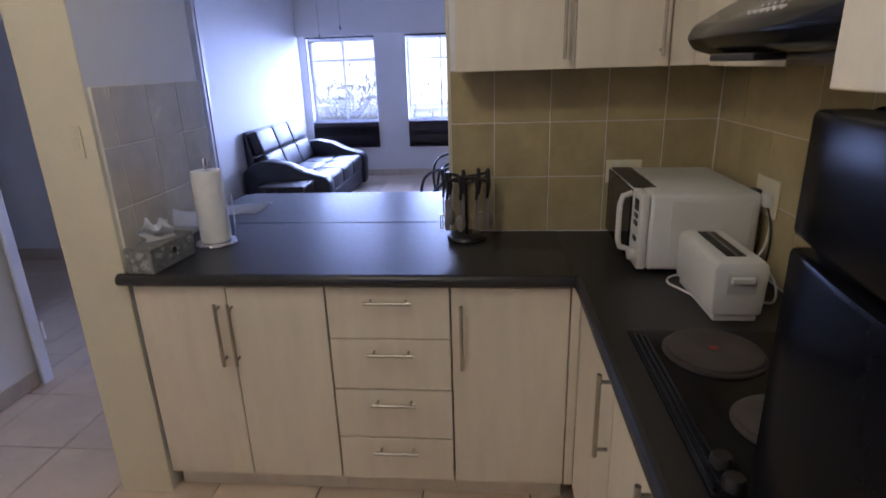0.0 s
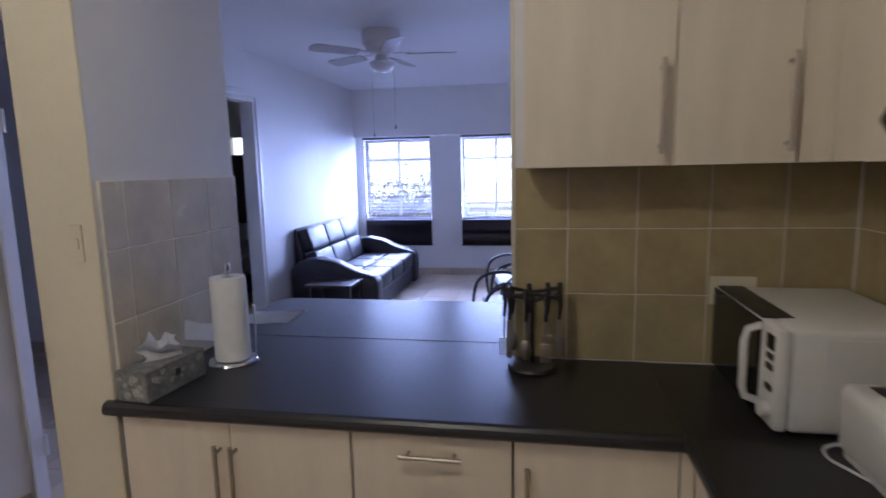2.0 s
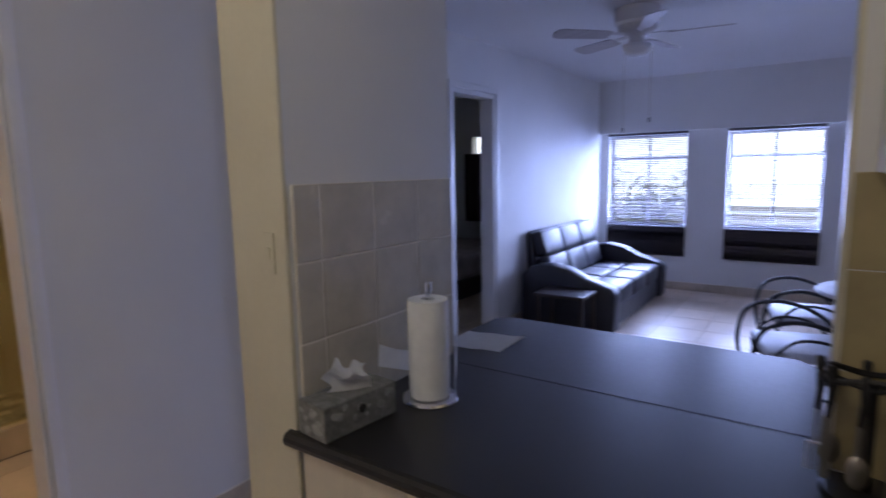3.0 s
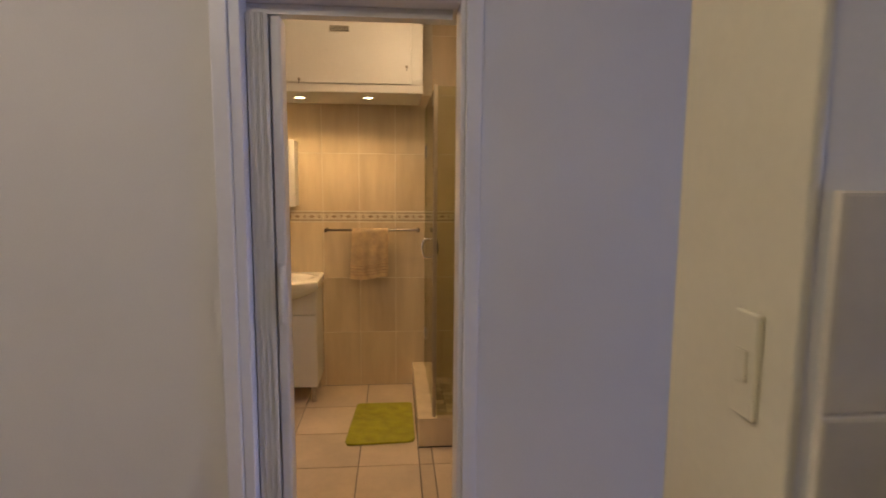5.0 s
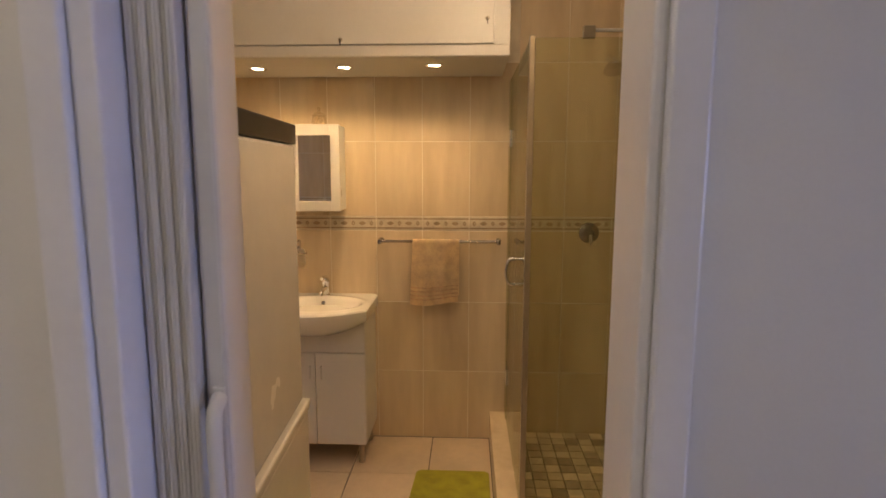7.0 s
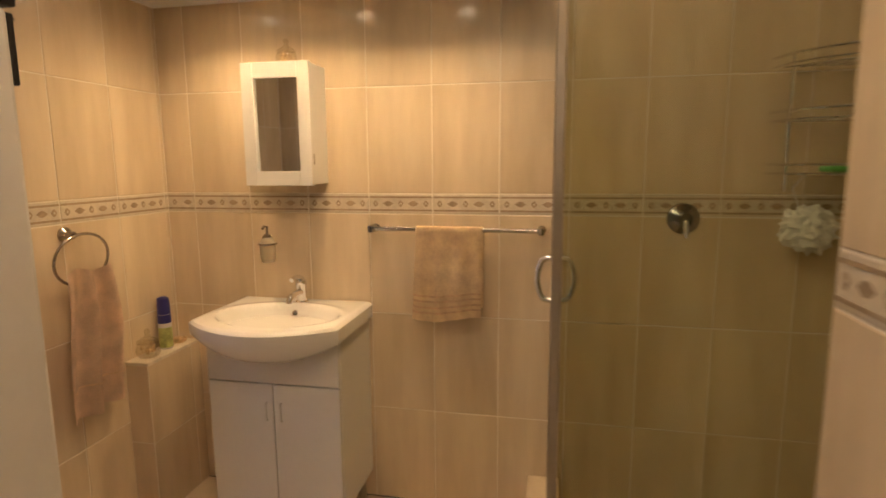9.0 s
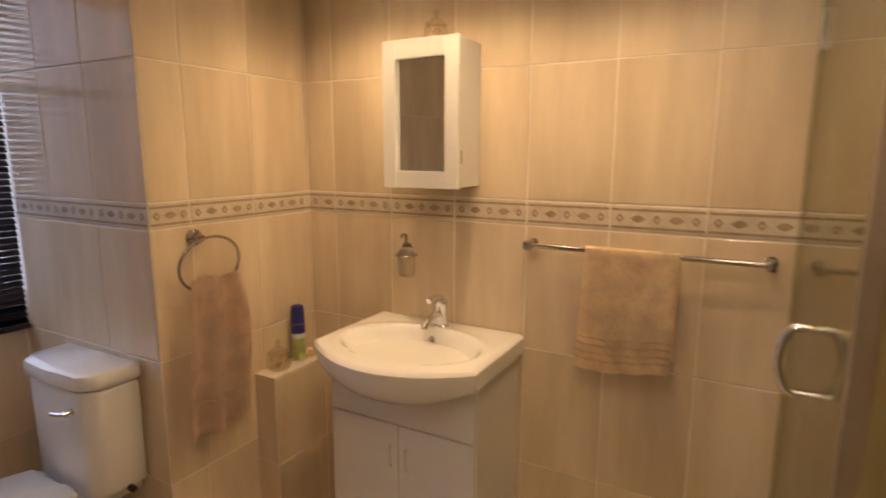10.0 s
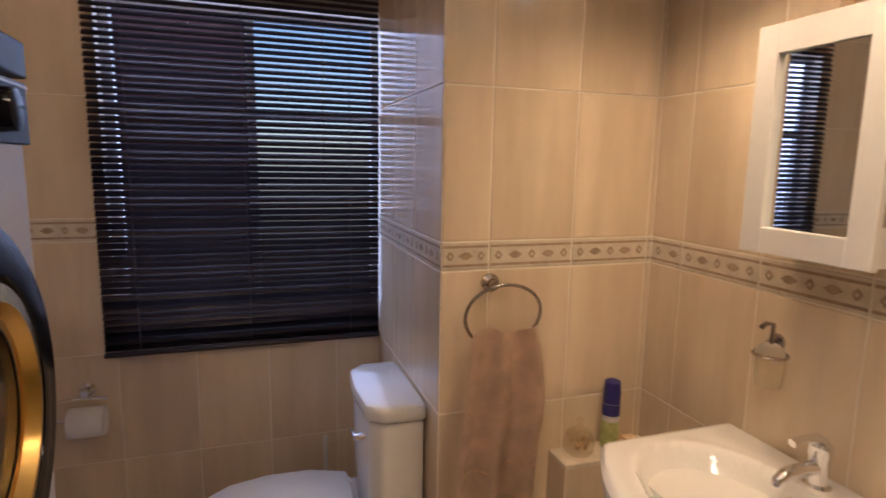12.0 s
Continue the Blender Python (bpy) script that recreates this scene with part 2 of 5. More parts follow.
def tube(pts, r, seg=10, bm=None, closed=False, mi=0):
    """A round bar along the points; r may be a list of radii."""
    bm = bm or bmesh.new()
    pts = [Vector(p) for p in pts]
    n = len(pts)
    rs = r if isinstance(r, (list, tuple)) else [r] * n
    rings, up = [], None
    for i, p in enumerate(pts):
        a = pts[i - 1] if i or closed else p
        b = pts[(i + 1) % n] if i < n - 1 or closed else p
        d = (b - a).normalized()
        if up is None:
            up = d.orthogonal().normalized()
        up = (up - d * up.dot(d)).normalized()
        side = d.cross(up)
        rings.append([bm.verts.new(p + (up * math.cos(2 * math.pi * k / seg) + side * math.sin(2 * math.pi * k / seg)) * rs[i])
                      for k in range(seg)])
    for i in range(n if closed else n - 1):
        u, v = rings[i], rings[(i + 1) % n]
        for k in range(seg):
            bm.faces.new((u[k], u[(k + 1) % seg], v[(k + 1) % seg], v[k])).material_index = mi
    if not closed:
        bm.faces.new(rings[0][::-1]).material_index = mi
        bm.faces.new(rings[-1]).material_index = mi
    return bm


def lathe(profile, at=(0, 0, 0), seg=28, bm=None, m=None, mi=0, cap=True):
    """A turned shape from (radius, height) pairs about z, moved to at or by the pose m."""
    bm = bm or bmesh.new()
    m = m or Matrix.Translation(at)
    rings = [[bm.verts.new(m @ Vector((max(r, 1e-4) * math.cos(2 * math.pi * k / seg), max(r, 1e-4) * math.sin(2 * math.pi * k / seg), h)))
              for k in range(seg)] for r, h in profile]
    for u, v in zip(rings, rings[1:]):
        for k in range(seg):
            bm.faces.new((u[k], u[(k + 1) % seg], v[(k + 1) % seg], v[k])).material_index = mi
    if cap:
        bm.faces.new(rings[0][::-1]).material_index = mi
        bm.faces.new(rings[-1]).material_index = mi
    return bm


def prism(profile, axis, a, b, bm=None, bevel=0.0, mi=0):
    """A flat outline pulled along an axis: x takes (y, z) pairs, y takes (x, z), z takes (x, y)."""
    out = bm or bmesh.new()
    tmp = bmesh.new()

    def place(p, q):
        return {"x": (q, p[0], p[1]), "y": (p[0], q, p[1]), "z": (p[0], p[1], q)}[axis]
    lo = [tmp.verts.new(place(p, a)) for p in profile]
    hi = [tmp.verts.new(place(p, b)) for p in profile]
    n = len(profile)
    tmp.faces.new(lo)
    tmp.faces.new(hi[::-1])
    for i in range(n):
        tmp.faces.new((lo[i], hi[i], hi[(i + 1) % n], lo[(i + 1) % n]))
    bmesh.ops.recalc_face_normals(tmp, faces=tmp.faces)
    if bevel:
        bmesh.ops.bevel(tmp, geom=[e for e in tmp.edges if e.calc_face_angle(0) > 0.5], offset=bevel, segments=2, affect="EDGES", profile=0.5)
    return merge(out, tmp, mi)


def sheet(fn, nu, nv, bm=None, thick=0.0, mi=0):
    """A surface from fn(u, v) over the unit square, given a thickness."""
    tmp = bmesh.new()
    g = [[tmp.verts.new(fn(i / nu, j / nv)) for j in range(nv + 1)] for i in range(nu + 1)]
    for i in range(nu):
        for j in range(nv):
            tmp.faces.new((g[i][j], g[i + 1][j], g[i + 1][j + 1], g[i][j + 1]))
    if thick:
        bmesh.ops.solidify(tmp, geom=tmp.faces[:], thickness=thick)
    return merge(bm or bmesh.new(), tmp, mi)


# ---- large structure ----
CZ = 2.58
structure("floor", box(-5.0, 3.2, -1.4, 8.6, -0.12, -0.008), DGROUT)
structure("ceiling", box(-5.0, 3.2, -1.4, 8.6, CZ, CZ + 0.12), CEIL)


def opening_wall(name, x0, x1, y0, y1, holes, material, along):
    """A wall with holes (from, to, sill, head) along x or y."""
    bm = bmesh.new()
    a, b = (x0, x1) if along == "x" else (y0, y1)
    at = a
    for h0, h1, s, t in sorted(holes):
        for u0, u1, z0, z1 in ((at, h0, 0, CZ), (h0, h1, 0, s), (h0, h1, t, CZ)):
            if u1 - u0 > 1e-4 and z1 - z0 > 1e-4:
                box(*((u0, u1, y0, y1) if along == "x" else (x0, x1, u0, u1)), z0, z1, bm=bm)
        at = h1
    if b - at > 1e-4:
        box(*((at, b, y0, y1) if along == "x" else (x0, x1, at, b)), 0, CZ, bm=bm)
    return structure(name, bm, material)


DY0, DY1, DH = 1.262, 1.893, 1.985
opening_wall("wall_hall", -1.21, -1.15, -1.3, 2.80, [(DY0, DY1, 0, 2.40)], PAINT, "y")
wall_door_side = opening_wall("wall_bath_door_side", -1.264, -1.21, -0.62, 2.80, [(DY0, DY1, 0, 2.40)], GROUT, "y")
wall_basin = structure("wall_bath_basin", box(-3.75, -3.602, -0.62, 3.05, 0, CZ), GROUT)
wall_entry = structure("wall_bath_entry", box(-2.32, -1.264, 2.282, 2.63, 0, CZ), GROUT)
wall_shower = structure("wall_shower", box(-3.602, -2.32, 2.922, 3.05, 0, CZ), GROUT)
wall_nib = structure("wall_shower_nib", box(-2.32, -2.26, 2.63, 3.05, 0, CZ), PAINT)
structure("wall_alcove_back", box(-2.26, -1.264, 2.631, 2.80, 0, CZ), PAINT)
wall_window = opening_wall("wall_bath_window", -3.602, -1.264, -0.64, -0.502, [(-2.95, -1.99, 0.86, 2.03)], GROUT, "x")
pier_bath = structure("wall_bath_pier", box(-3.602, -2.932, -0.502, 0.286, 0, CZ), GROUT)
ledge = structure("wall_bath_ledge", box(-3.602, -3.282, 0.286, 0.388, 0, 0.636), GROUT)
structure("wall_bath_cupboard_soffit", box(-3.602, -3.08, 0.288, 1.868, 2.03, 2.05), PAINT)

structure("wall_kitchen_left_pier", box(-0.20, -0.007, 2.04, 2.72, 0, CZ), PAINT)
structure("trim_pier_end", box(-0.205, -0.002, 2.028, 2.0395, 0, CZ, 0.003), CREAM)
splash = structure("wall_kitchen_back", box(1.07, 2.18, 2.502, 2.65, 0, CZ), PAINT)
structure("trim_kitchen_wall_end", box(1.058, 1.0695, 2.499, 2.655, 0.905, CZ, 0.002), CREAM)
splash_side = structure("wall_kitchen_side", box(2.032, 2.18, -1.3, 2.502, 0, CZ), PAINT)
structure("wall_south", box(-1.15, 2.032, -1.4, -1.3, 0, CZ), PAINT)
structure("wall_hall_far", box(-4.0, -1.45, 4.72, 4.84, 0, CZ), PAINT)
structure("wall_hall_west", box(-4.1, -4.0, 2.70, 8.5, 0, CZ), PAINT)
structure("wall_hall_back", box(-4.0, -2.32, 3.05, 3.12, 0, CZ), PAINT)
opening_wall("wall_living_left", -1.57, -1.45, 4.84, 8.4, [(4.90, 5.60, 0, 2.17)], PAINT, "y")
opening_wall("wall_living_window", -4.0, 3.1, 8.4, 8.56, [(-1.33, -0.38, 0.78, 1.91), (0.05, 0.98, 0.78, 1.91), (-3.4, -2.2, 0.9, 2.0)], PAINT, "x")
structure("beam_over_windows", box(-1.45, 3.0, 8.33, 8.4, 1.935, CZ), PAINT)
structure("wall_living_right", box(3.0, 3.1, 2.65, 8.4, 0, CZ), PAINT)
structure("wall_kitchen_outer", box(2.18, 3.0, 2.55, 2.65, 0, CZ), PAINT)

# ---- outside ----
structure("ground", box(-400, 400, 8.7, 700, -3.1, -3.0), GROUND)
structure("backdrop", box(-2.5, 4, -2.6, -2.4, -3, 3.2), PLUM)
# glowing sheet added outside so the windows look overexposed
structure("backdrop_sky", box(-90, 90, 70, 70.5, -12, 60), SKYGLOW)


def tree(x, y):
    t = thing("tree", (x, y, -3), "leafy garden tree with a forked grey trunk outside the window", "tree")
    bm = tube([(x, y, -3), (x + .05, y, -1), (x - .05, y + .1, 0.3)], [0.16, 0.12, 0.08], 8)
    rng = random.Random(4)
    tips = []
    for k in range(7):
        a = k * 0.9
        p = (x + 1.1 * math.cos(a), y + 1.1 * math.sin(a), 0.2 + 0.5 * rng.random())
        tube([(x - .05, y + .1, 0.0), ((x + p[0]) / 2, (y + p[1]) / 2, 0.7), p], [0.06, 0.04, 0.015], 6, bm=bm)
        tips.append(p)
    part("trunk", bm, BARK, t, smooth=True)
    bm = bmesh.new()
    for k in range(1200):
        c = Vector(rng.choice(tips)) + Vector([rng.gauss(0, 0.42) for _ in range(3)])
        m = Matrix.Translation(c) @ Euler([rng.random() * 6 for _ in range(3)]).to_matrix().to_4x4()
        s = 0.05 + 0.05 * rng.random()
        bm.faces.new([bm.verts.new(m @ Vector(q)) for q in ((-s, 0, 0), (0, -s * .45, 0.01), (s, 0, 0), (0, s * .45, 0.01))])
    part("crown", bm, LEAF, t)


tree(-2.7, 16.5)


# ---- windows ----
def window(name, x0, x1, y0, y1, z0, z1, bars, rails, yin):
    w = thing(name, ((x0 + x1) / 2, (y0 + y1) / 2, z0), "white steel-framed window with small upper panes", "window", kind="structure")
    bm = bmesh.new()
    f = 0.035
    for a in ((x0, x0 + f, z0, z1), (x1 - f, x1, z0, z1), (x0 + f, x1 - f, z0, z0 + f), (x0 + f, x1 - f, z1 - f, z1)):
        box(a[0], a[1], y0, y1, a[2], a[3], 0.004, bm=bm)
    part("window_frame", bm, TRIM, w)
    for b in bars:
        part("mullion", box(b - 0.016, b + 0.016, y0 + .004, y1 - .004, z0 + f, z1 - f, 0.003), TRIM, w)
    for r in rails:
        part("transom", box(x0 + f, x1 - f, y0 + .002, y1 - .002, r - 0.016, r + 0.016, 0.003), TRIM, w)
    xs, zs = [x0 + f] + list(bars) + [x1 - f], [z0 + f] + list(rails) + [z1 - f]
    for a, b in zip(xs, xs[1:]):
        for c, d in zip(zs, zs[1:]):
            p = part("pane", box(a, b, (y0 + y1) / 2 - 0.002, (y0 + y1) / 2 + 0.002, c, d), WGLASS, w)
            p.visible_shadow = False
    ya, yb = sorted((yin, y0))
    part("window_sill", box(x0 + .001, x1 - .001, ya, yb, z0 + 0.001, z0 + 0.022, 0.004), TRIM, w)
    part("catch", box((x0 + x1) / 2 - .012, (x0 + x1) / 2 + .012, y0 - 0.03, y0 - 0.001, (z0 + z1) / 2 - .15, (z0 + z1) / 2 - .05, .004), STEEL, w)
    return w


window("window_1", -1.33, -0.38, 8.50, 8.54, 0.78, 1.91, [-0.855], [1.62], 8.402)
window("window_2", 0.05, 0.98, 8.50, 8.54, 0.78, 1.91, [0.515], [1.62], 8.402)
window("window_3", -2.95, -1.99, -0.60, -0.56, 0.86, 2.03, [-2.47], [1.66], -0.515)


def blind(x0, x1, y, ztop, zbot, pitch, closed_below, angle, label, depth=0.025):
    """A venetian blind; slats tilt by angle, and hang shut below closed_below."""
    b = thing("venetian_blind", ((x0 + x1) / 2, y, zbot), label, "blind", "window blinds")
    part("head_rail", box(x0, x1, y - .02, y + .02, ztop - .03, ztop, .003), SLAT, b)
    part("bottom_rail", box(x0, x1, y - .013, y + .013, zbot, zbot + .016, .004), SLAT, b)
    base = Vector(((x0 + x1) / 2, y, zbot))
    shapes = {}
    z = ztop - 0.045
    rng = random.Random(int(x0 * 100))
    while z > zbot + 0.02:
        shut = z < closed_below
        if shut not in shapes:
            bm = bmesh.new()
            n = 4
            a = radians(72 if shut else angle)
            lo, hi = [], []
            for k in range(n + 1):
                s = (k / n - 0.5) * depth
                h = 0.0018 * (1 - (2 * k / n - 1) ** 2)
                q = (s * math.cos(a) - h * math.sin(a), s * math.sin(a) + h * math.cos(a))
                lo.append(bm.verts.new((-(x1 - x0) / 2 + .004, q[0], q[1])))
                hi.append(bm.verts.new(((x1 - x0) / 2 - .004, q[0], q[1])))
            for k in range(n):
                bm.faces.new((lo[k], hi[k], hi[k + 1], lo[k + 1]))
            bmesh.ops.solidify(bm, geom=bm.faces[:], thickness=0.0006)
            shapes[shut] = mesh_of("slat", bm, SLAT, True)
        ob = new("slat", shapes[shut])
        ob.parent = b
        ob.matrix_basis = Matrix.Translation((0, 0, z - base.z)) @ Euler((rng.uniform(-.05, .05), rng.uniform(-.0015, .0015), 0)).to_matrix().to_4x4()
        z -= pitch * (0.62 if shut else 1)
    for k in (0.12, 0.5, 0.88):
        x = x0 + (x1 - x0) * k
        part("ladder_cord", tube([(x, y + .014, zbot + .01), (x, y + .014, ztop - .03)], .0012, 5), CORD, b)
    x = x0 + (x1 - x0) * 0.22
    part("tilt_wand", tube([(x, y + (.03 if y < 0 else -.03), ztop - .02), (x, y + (.03 if y < 0 else -.03), ztop - .75)], .004, 6), CLEARG, b)
    return b


blind(-1.335, -0.375, 8.365, 1.93, 0.42, 0.022, 0.78, 31, "dark slatted blind, open above and bunched at the bottom")
blind(0.045, 0.985, 8.365, 1.93, 0.42, 0.022, 0.78, 19, "dark slatted blind, open above and bunched at the bottom")
blind(-2.93, -1.955, -0.475, 2.16, 0.80, 0.0225, 0.2, -48, "dark slatted blind lowered over the bathroom window")


# ---- bathroom door: frame, fanlight, folding door ----
dr = thing("door_1", (-1.2, 1.6, 0), "white painted door frame with a fanlight above", "door frame", kind="structure")
bm = bmesh.new()
for y0, y1, z0, z1 in ((DY0, DY0 + .03, 0, 2.40), (DY1 - .014, DY1, 0, 2.40), (DY0 + .03, DY1 - .014, DH, DH + .06), (DY0 + .03, DY1 - .014, 2.36, 2.40)):
    box(-1.27, -1.146, y0, y1, z0, z1, .004, bm=bm)
part("door_frame", bm, TRIM, dr)
bm = bmesh.new()
for y0, y1, z0, z1 in ((DY0 - .045, DY0 - .0005, 0, 2.445), (DY1 + .0005, DY1 + .045, 0, 2.445), (DY0, DY1, 2.4005, 2.445)):
    box(-1.149, -1.134, y0, y1, z0, z1, .004, bm=bm)
part("architrave", bm, TRIM, dr)
part("fanlight_pane", box(-1.21, -1.204, DY0 + .03, DY1 - .03, DH + .06, 2.36), SHGLASS, dr)

fd = thing("folding_door", (-1.21, 1.32, 0.01), "white plastic concertina door folded open against the jamb", "door")
ys = [1.294 + .0082 * k for k in range(8)]
for i, y in enumerate(ys[:-1]):
    d = 0.045 if i % 2 else 0.050
    part("panel", box(-1.245 - d, -1.245 + d, y, y + 0.0062, 0.012, DH - .03, .004), PVC, fd)
    part("hinge_strip", tube([(-1.245 + d - .004, y + .0072, 0.012), (-1.245 + d - .004, y + .0072, DH - .03)], .0026, 8), PVC, fd, smooth=True)
part("lead_post", box(-1.300, -1.222, 1.352, 1.382, 0.012, DH - .03, .006), PVC, fd)
part("handle", tube([(-1.217, 1.372, 1.090), (-1.197, 1.374, 1.10), (-1.191, 1.375, 1.125), (-1.191, 1.375, 1.215), (-1.197, 1.374, 1.238), (-1.217, 1.372, 1.248)],
                    .010, 10), PVC, fd, "white moulded pull handle", True)
part("latch", box(-1.222, -1.216, 1.362, 1.380, 1.075, 1.262, .003), PVC, fd)
part("top_track", box(-1.27, -1.22, DY0 + .03, DY1 - .03, DH - .028, DH - .001), PVC, fd)

jamb = thing("door_2", (-1.15, 2.81, 0), "white painted jamb at the end of the hall wall", "door frame", kind="structure")
part("jamb", box(-1.20, -1.128, 2.801, 2.818, 0, 2.1, .004), TRIM, jamb)
part("jamb_face", box(-1.127, -1.112, 2.745, 2.810, 0, 2.13, .004), TRIM, jamb)
for z in (0.28, 1.75):
    part("hinge", tube([(-1.108, 2.815, z - .05), (-1.108, 2.815, z + .05)], .008, 8), TRIM, jamb)

db = thing("door_3", (-1.5, 5.25, 0), "grey painted door frame open to a bedroom", "door frame", kind="structure")
bm = bmesh.new()
for y0, y1, z0, z1 in ((4.90, 4.94, 0, 2.17), (5.56, 5.60, 0, 2.17), (4.94, 5.56, 2.13, 2.17)):
    box(-1.575, -1.44, y0, y1, z0, z1, .004, bm=bm)
for y0, y1, z0, z1 in ((4.855, 4.90, 0, 2.22), (5.60, 5.66, 0, 2.22), (4.90, 5.60, 2.17, 2.22)):
    box(-1.449, -1.43, y0, y1, z0, z1, .004, bm=bm)
part("door_frame", bm, PVC, db)
# bedroom seen through the door
bed = thing("bed", (-3.2, 6.6, 0), "bed with a crumpled pale cover", "bed")
part("mattress", box(-3.9, -2.4, 6.2, 8.2, 0.25, 0.52, .05), BED, bed)
part("bed_base", box(-3.88, -2.42, 6.22, 8.18, 0.02, 0.249, .01), WOODD, bed)
cur = sheet(lambda u, v: (-3.5 + 1.4 * u, 8.34 + 0.025 * math.sin(u * 55), 0.75 + 1.0 * v), 90, 2, thick=0.004)
single("curtain", cur, CURT, (-2.8, 8.34, 0.75), "dark curtain drawn over the lower bedroom window", "curtain")
wr = thing("wardrobe", (-3.6, 5.3, 0), "dark wooden wardrobe in the bedroom", "wardrobe")
part("body", box(-3.98, -3.4, 4.9, 5.9, 0.0, 1.95, .008), WOODD, wr)
part("door", box(-3.399, -3.38, 4.92, 5.395, 0.06, 1.93, .004), WOODD, wr)
part("door", box(-3.399, -3.38, 5.405, 5.88, 0.06, 1.93, .004), WOODD, wr)


# ---- kitchen units ----
def bar_handle(parent, a, b, out, r=0.006):
    """A steel bar on two posts; out points away from the door."""
    a, b, out = Vector(a), Vector(b), Vector(out)
    d = (b - a).normalized()
    bm = tube([a, b], r, 10)
    for p in (a + d * 0.02, b - d * 0.02):
        tube([p, p - out], r * 0.8, 8, bm=bm)
    return part("handle", bm, STEEL, parent, "brushed steel bar handle", True)


def unit_doors(name, x0, x1, splits, label, handles):
    u = thing(name, ((x0 + x1) / 2, 2.3, 0), label, "kitchen cabinet", "kitchen base units")
    part("body", box(x0, x1, 2.050, 2.495, 0.10, 0.858), WOODI, u)
    part("plinth", box(x0, x1, 2.085, 2.10, 0, 0.10), WOODW, u)
    for (a, b), hx in zip(zip(splits, splits[1:]), handles):
        d = part("door", box(a + .002, b - .002, 2.030, 2.048, 0.097, 0.852, .002), WOODW, u)
        bar_handle(d, (hx, 2.000, 0.57), (hx, 2.000, 0.80), (0, -0.03, 0))
    return u


unit_doors("base_cabinet", 0.012, 0.672, [0.012, 0.335, 0.672], "pale oak base cabinet with two doors and steel handles", [0.305, 0.350])
u = thing("drawer_cabinet", (0.88, 2.3, 0), "pale oak drawer unit with four steel-handled drawers", "kitchen cabinet", "kitchen base units")
part("body", box(0.674, 1.085, 2.050, 2.495, 0.10, 0.858), WOODI, u)
part("plinth", box(0.674, 1.085, 2.085, 2.10, 0, 0.10), WOODW, u)
for z0, z1 in ((0.097, 0.273), (0.277, 0.470), (0.474, 0.664), (0.668, 0.852)):
    d = part("drawer_front", box(0.676, 1.083, 2.030, 2.048, z0, z1, .002), WOODW, u)
    zc = z1 - 0.045
    bar_handle(d, (0.805, 2.0, zc), (0.962, 2.0, zc), (0, -0.03, 0))
unit_doors("base_cabinet", 1.087, 1.470, [1.087, 1.470], "pale oak base cabinet with one door and a steel handle", [1.122])

u = thing("corner_cabinet", (1.75, 1.6, 0), "pale oak base cabinets under the hob worktop", "kitchen cabinet", "kitchen base units")
part("body", box(1.520, 2.03, 1.07, 2.045, 0.10, 0.858), WOODI, u)
part("plinth", box(1.555, 1.57, 1.07, 2.08, 0, 0.10), WOODW, u)
part("filler", box(1.472, 1.502, 2.030, 2.047, 0.097, 0.855, .002), WOODW, u)
for a, b, hy in ((1.525, 2.026, 1.555), (1.072, 1.521, 1.19)):
    d = part("door", box(1.502, 1.519, a + .002, b - .002, 0.097, 0.852, .002), WOODW, u)
    bar_handle(d, (1.472, hy, 0.60), (1.472, hy, 0.83), (-0.03, 0, 0))

wt = thing("worktop", (0.7, 2.5, 0.86), "black speckled laminate worktop with a rolled front edge", "worktop")
nose = [(2.0 + 0.02 - 0.02 * math.cos(a), 0.88 + 0.02 * math.sin(a)) for a in [radians(x) for x in (-90, -60, -30, 0, 30, 60, 90)]]
part("peninsula_top", prism(nose + [(2.641, 0.9), (2.641, 0.86)], "x", -0.022, 1.4725), TOP, wt)
part("bar_top", prism([(-0.10, 2.725), (0.0, 2.725), (0.0, 2.643), (1.056, 2.643), (1.056, 3.17), (0.99, 3.24), (-0.04, 3.24), (-0.10, 3.19)], "z", 0.86, 0.8995, bevel=.006), TOP, wt)
noseb = [(1.472 + 0.02 - 0.02 * math.cos(a), 0.88 + 0.02 * math.sin(a)) for a in [radians(x) for x in (-90, -60, -30, 0, 30, 60, 90)]]
part("hob_top", prism(noseb + [(2.028, 0.9), (2.028, 0.86)], "y", 1.06, 2.01), TOP, wt)
part("corner_top", box(1.4735, 2.028, 2.011, 2.499, 0.86, 0.8997), TOP, wt)
part("seam_strip", box(0.0, 1.056, 2.6405, 2.6435, 0.8995, 0.9008), BLACKM, wt)
part("bar_support", box(0.0, 1.05, 2.60, 2.63, 0.0, 0.859), WOODW, wt)

# wall units
ZU = 1.507
edges = [1.103, 1.488, 1.781, 2.03]
for i, (a, b) in enumerate(zip(edges, edges[1:])):
    u = thing("wall_cabinet", ((a + b) / 2, 2.4, ZU), "pale oak wall cabinet with a steel bar handle", "kitchen cabinet", "kitchen wall units")
    part("body", box(a, b, 2.320, 2.498, ZU, 2.30), WOODW, u)
    d = part("door", box(a + .0015, b - .0015, 2.300, 2.319, ZU - .002, 2.30, .002), WOODW, u)
    hx = (1.452, 1.752, 1.89)[i]
    bar_handle(d, (hx, 2.268, 1.535), (hx, 2.268, 1.772 if i < 2 else 1.83), (0, -0.032, 0))
u = thing("wall_cabinet", (1.9, 1.95, ZU), "pale oak wall cabinet beside the cooker hood", "kitchen cabinet", "kitchen wall units")
part("body", box(1.86, 2.03, 1.68, 2.298, ZU, 2.30), WOODW, u)
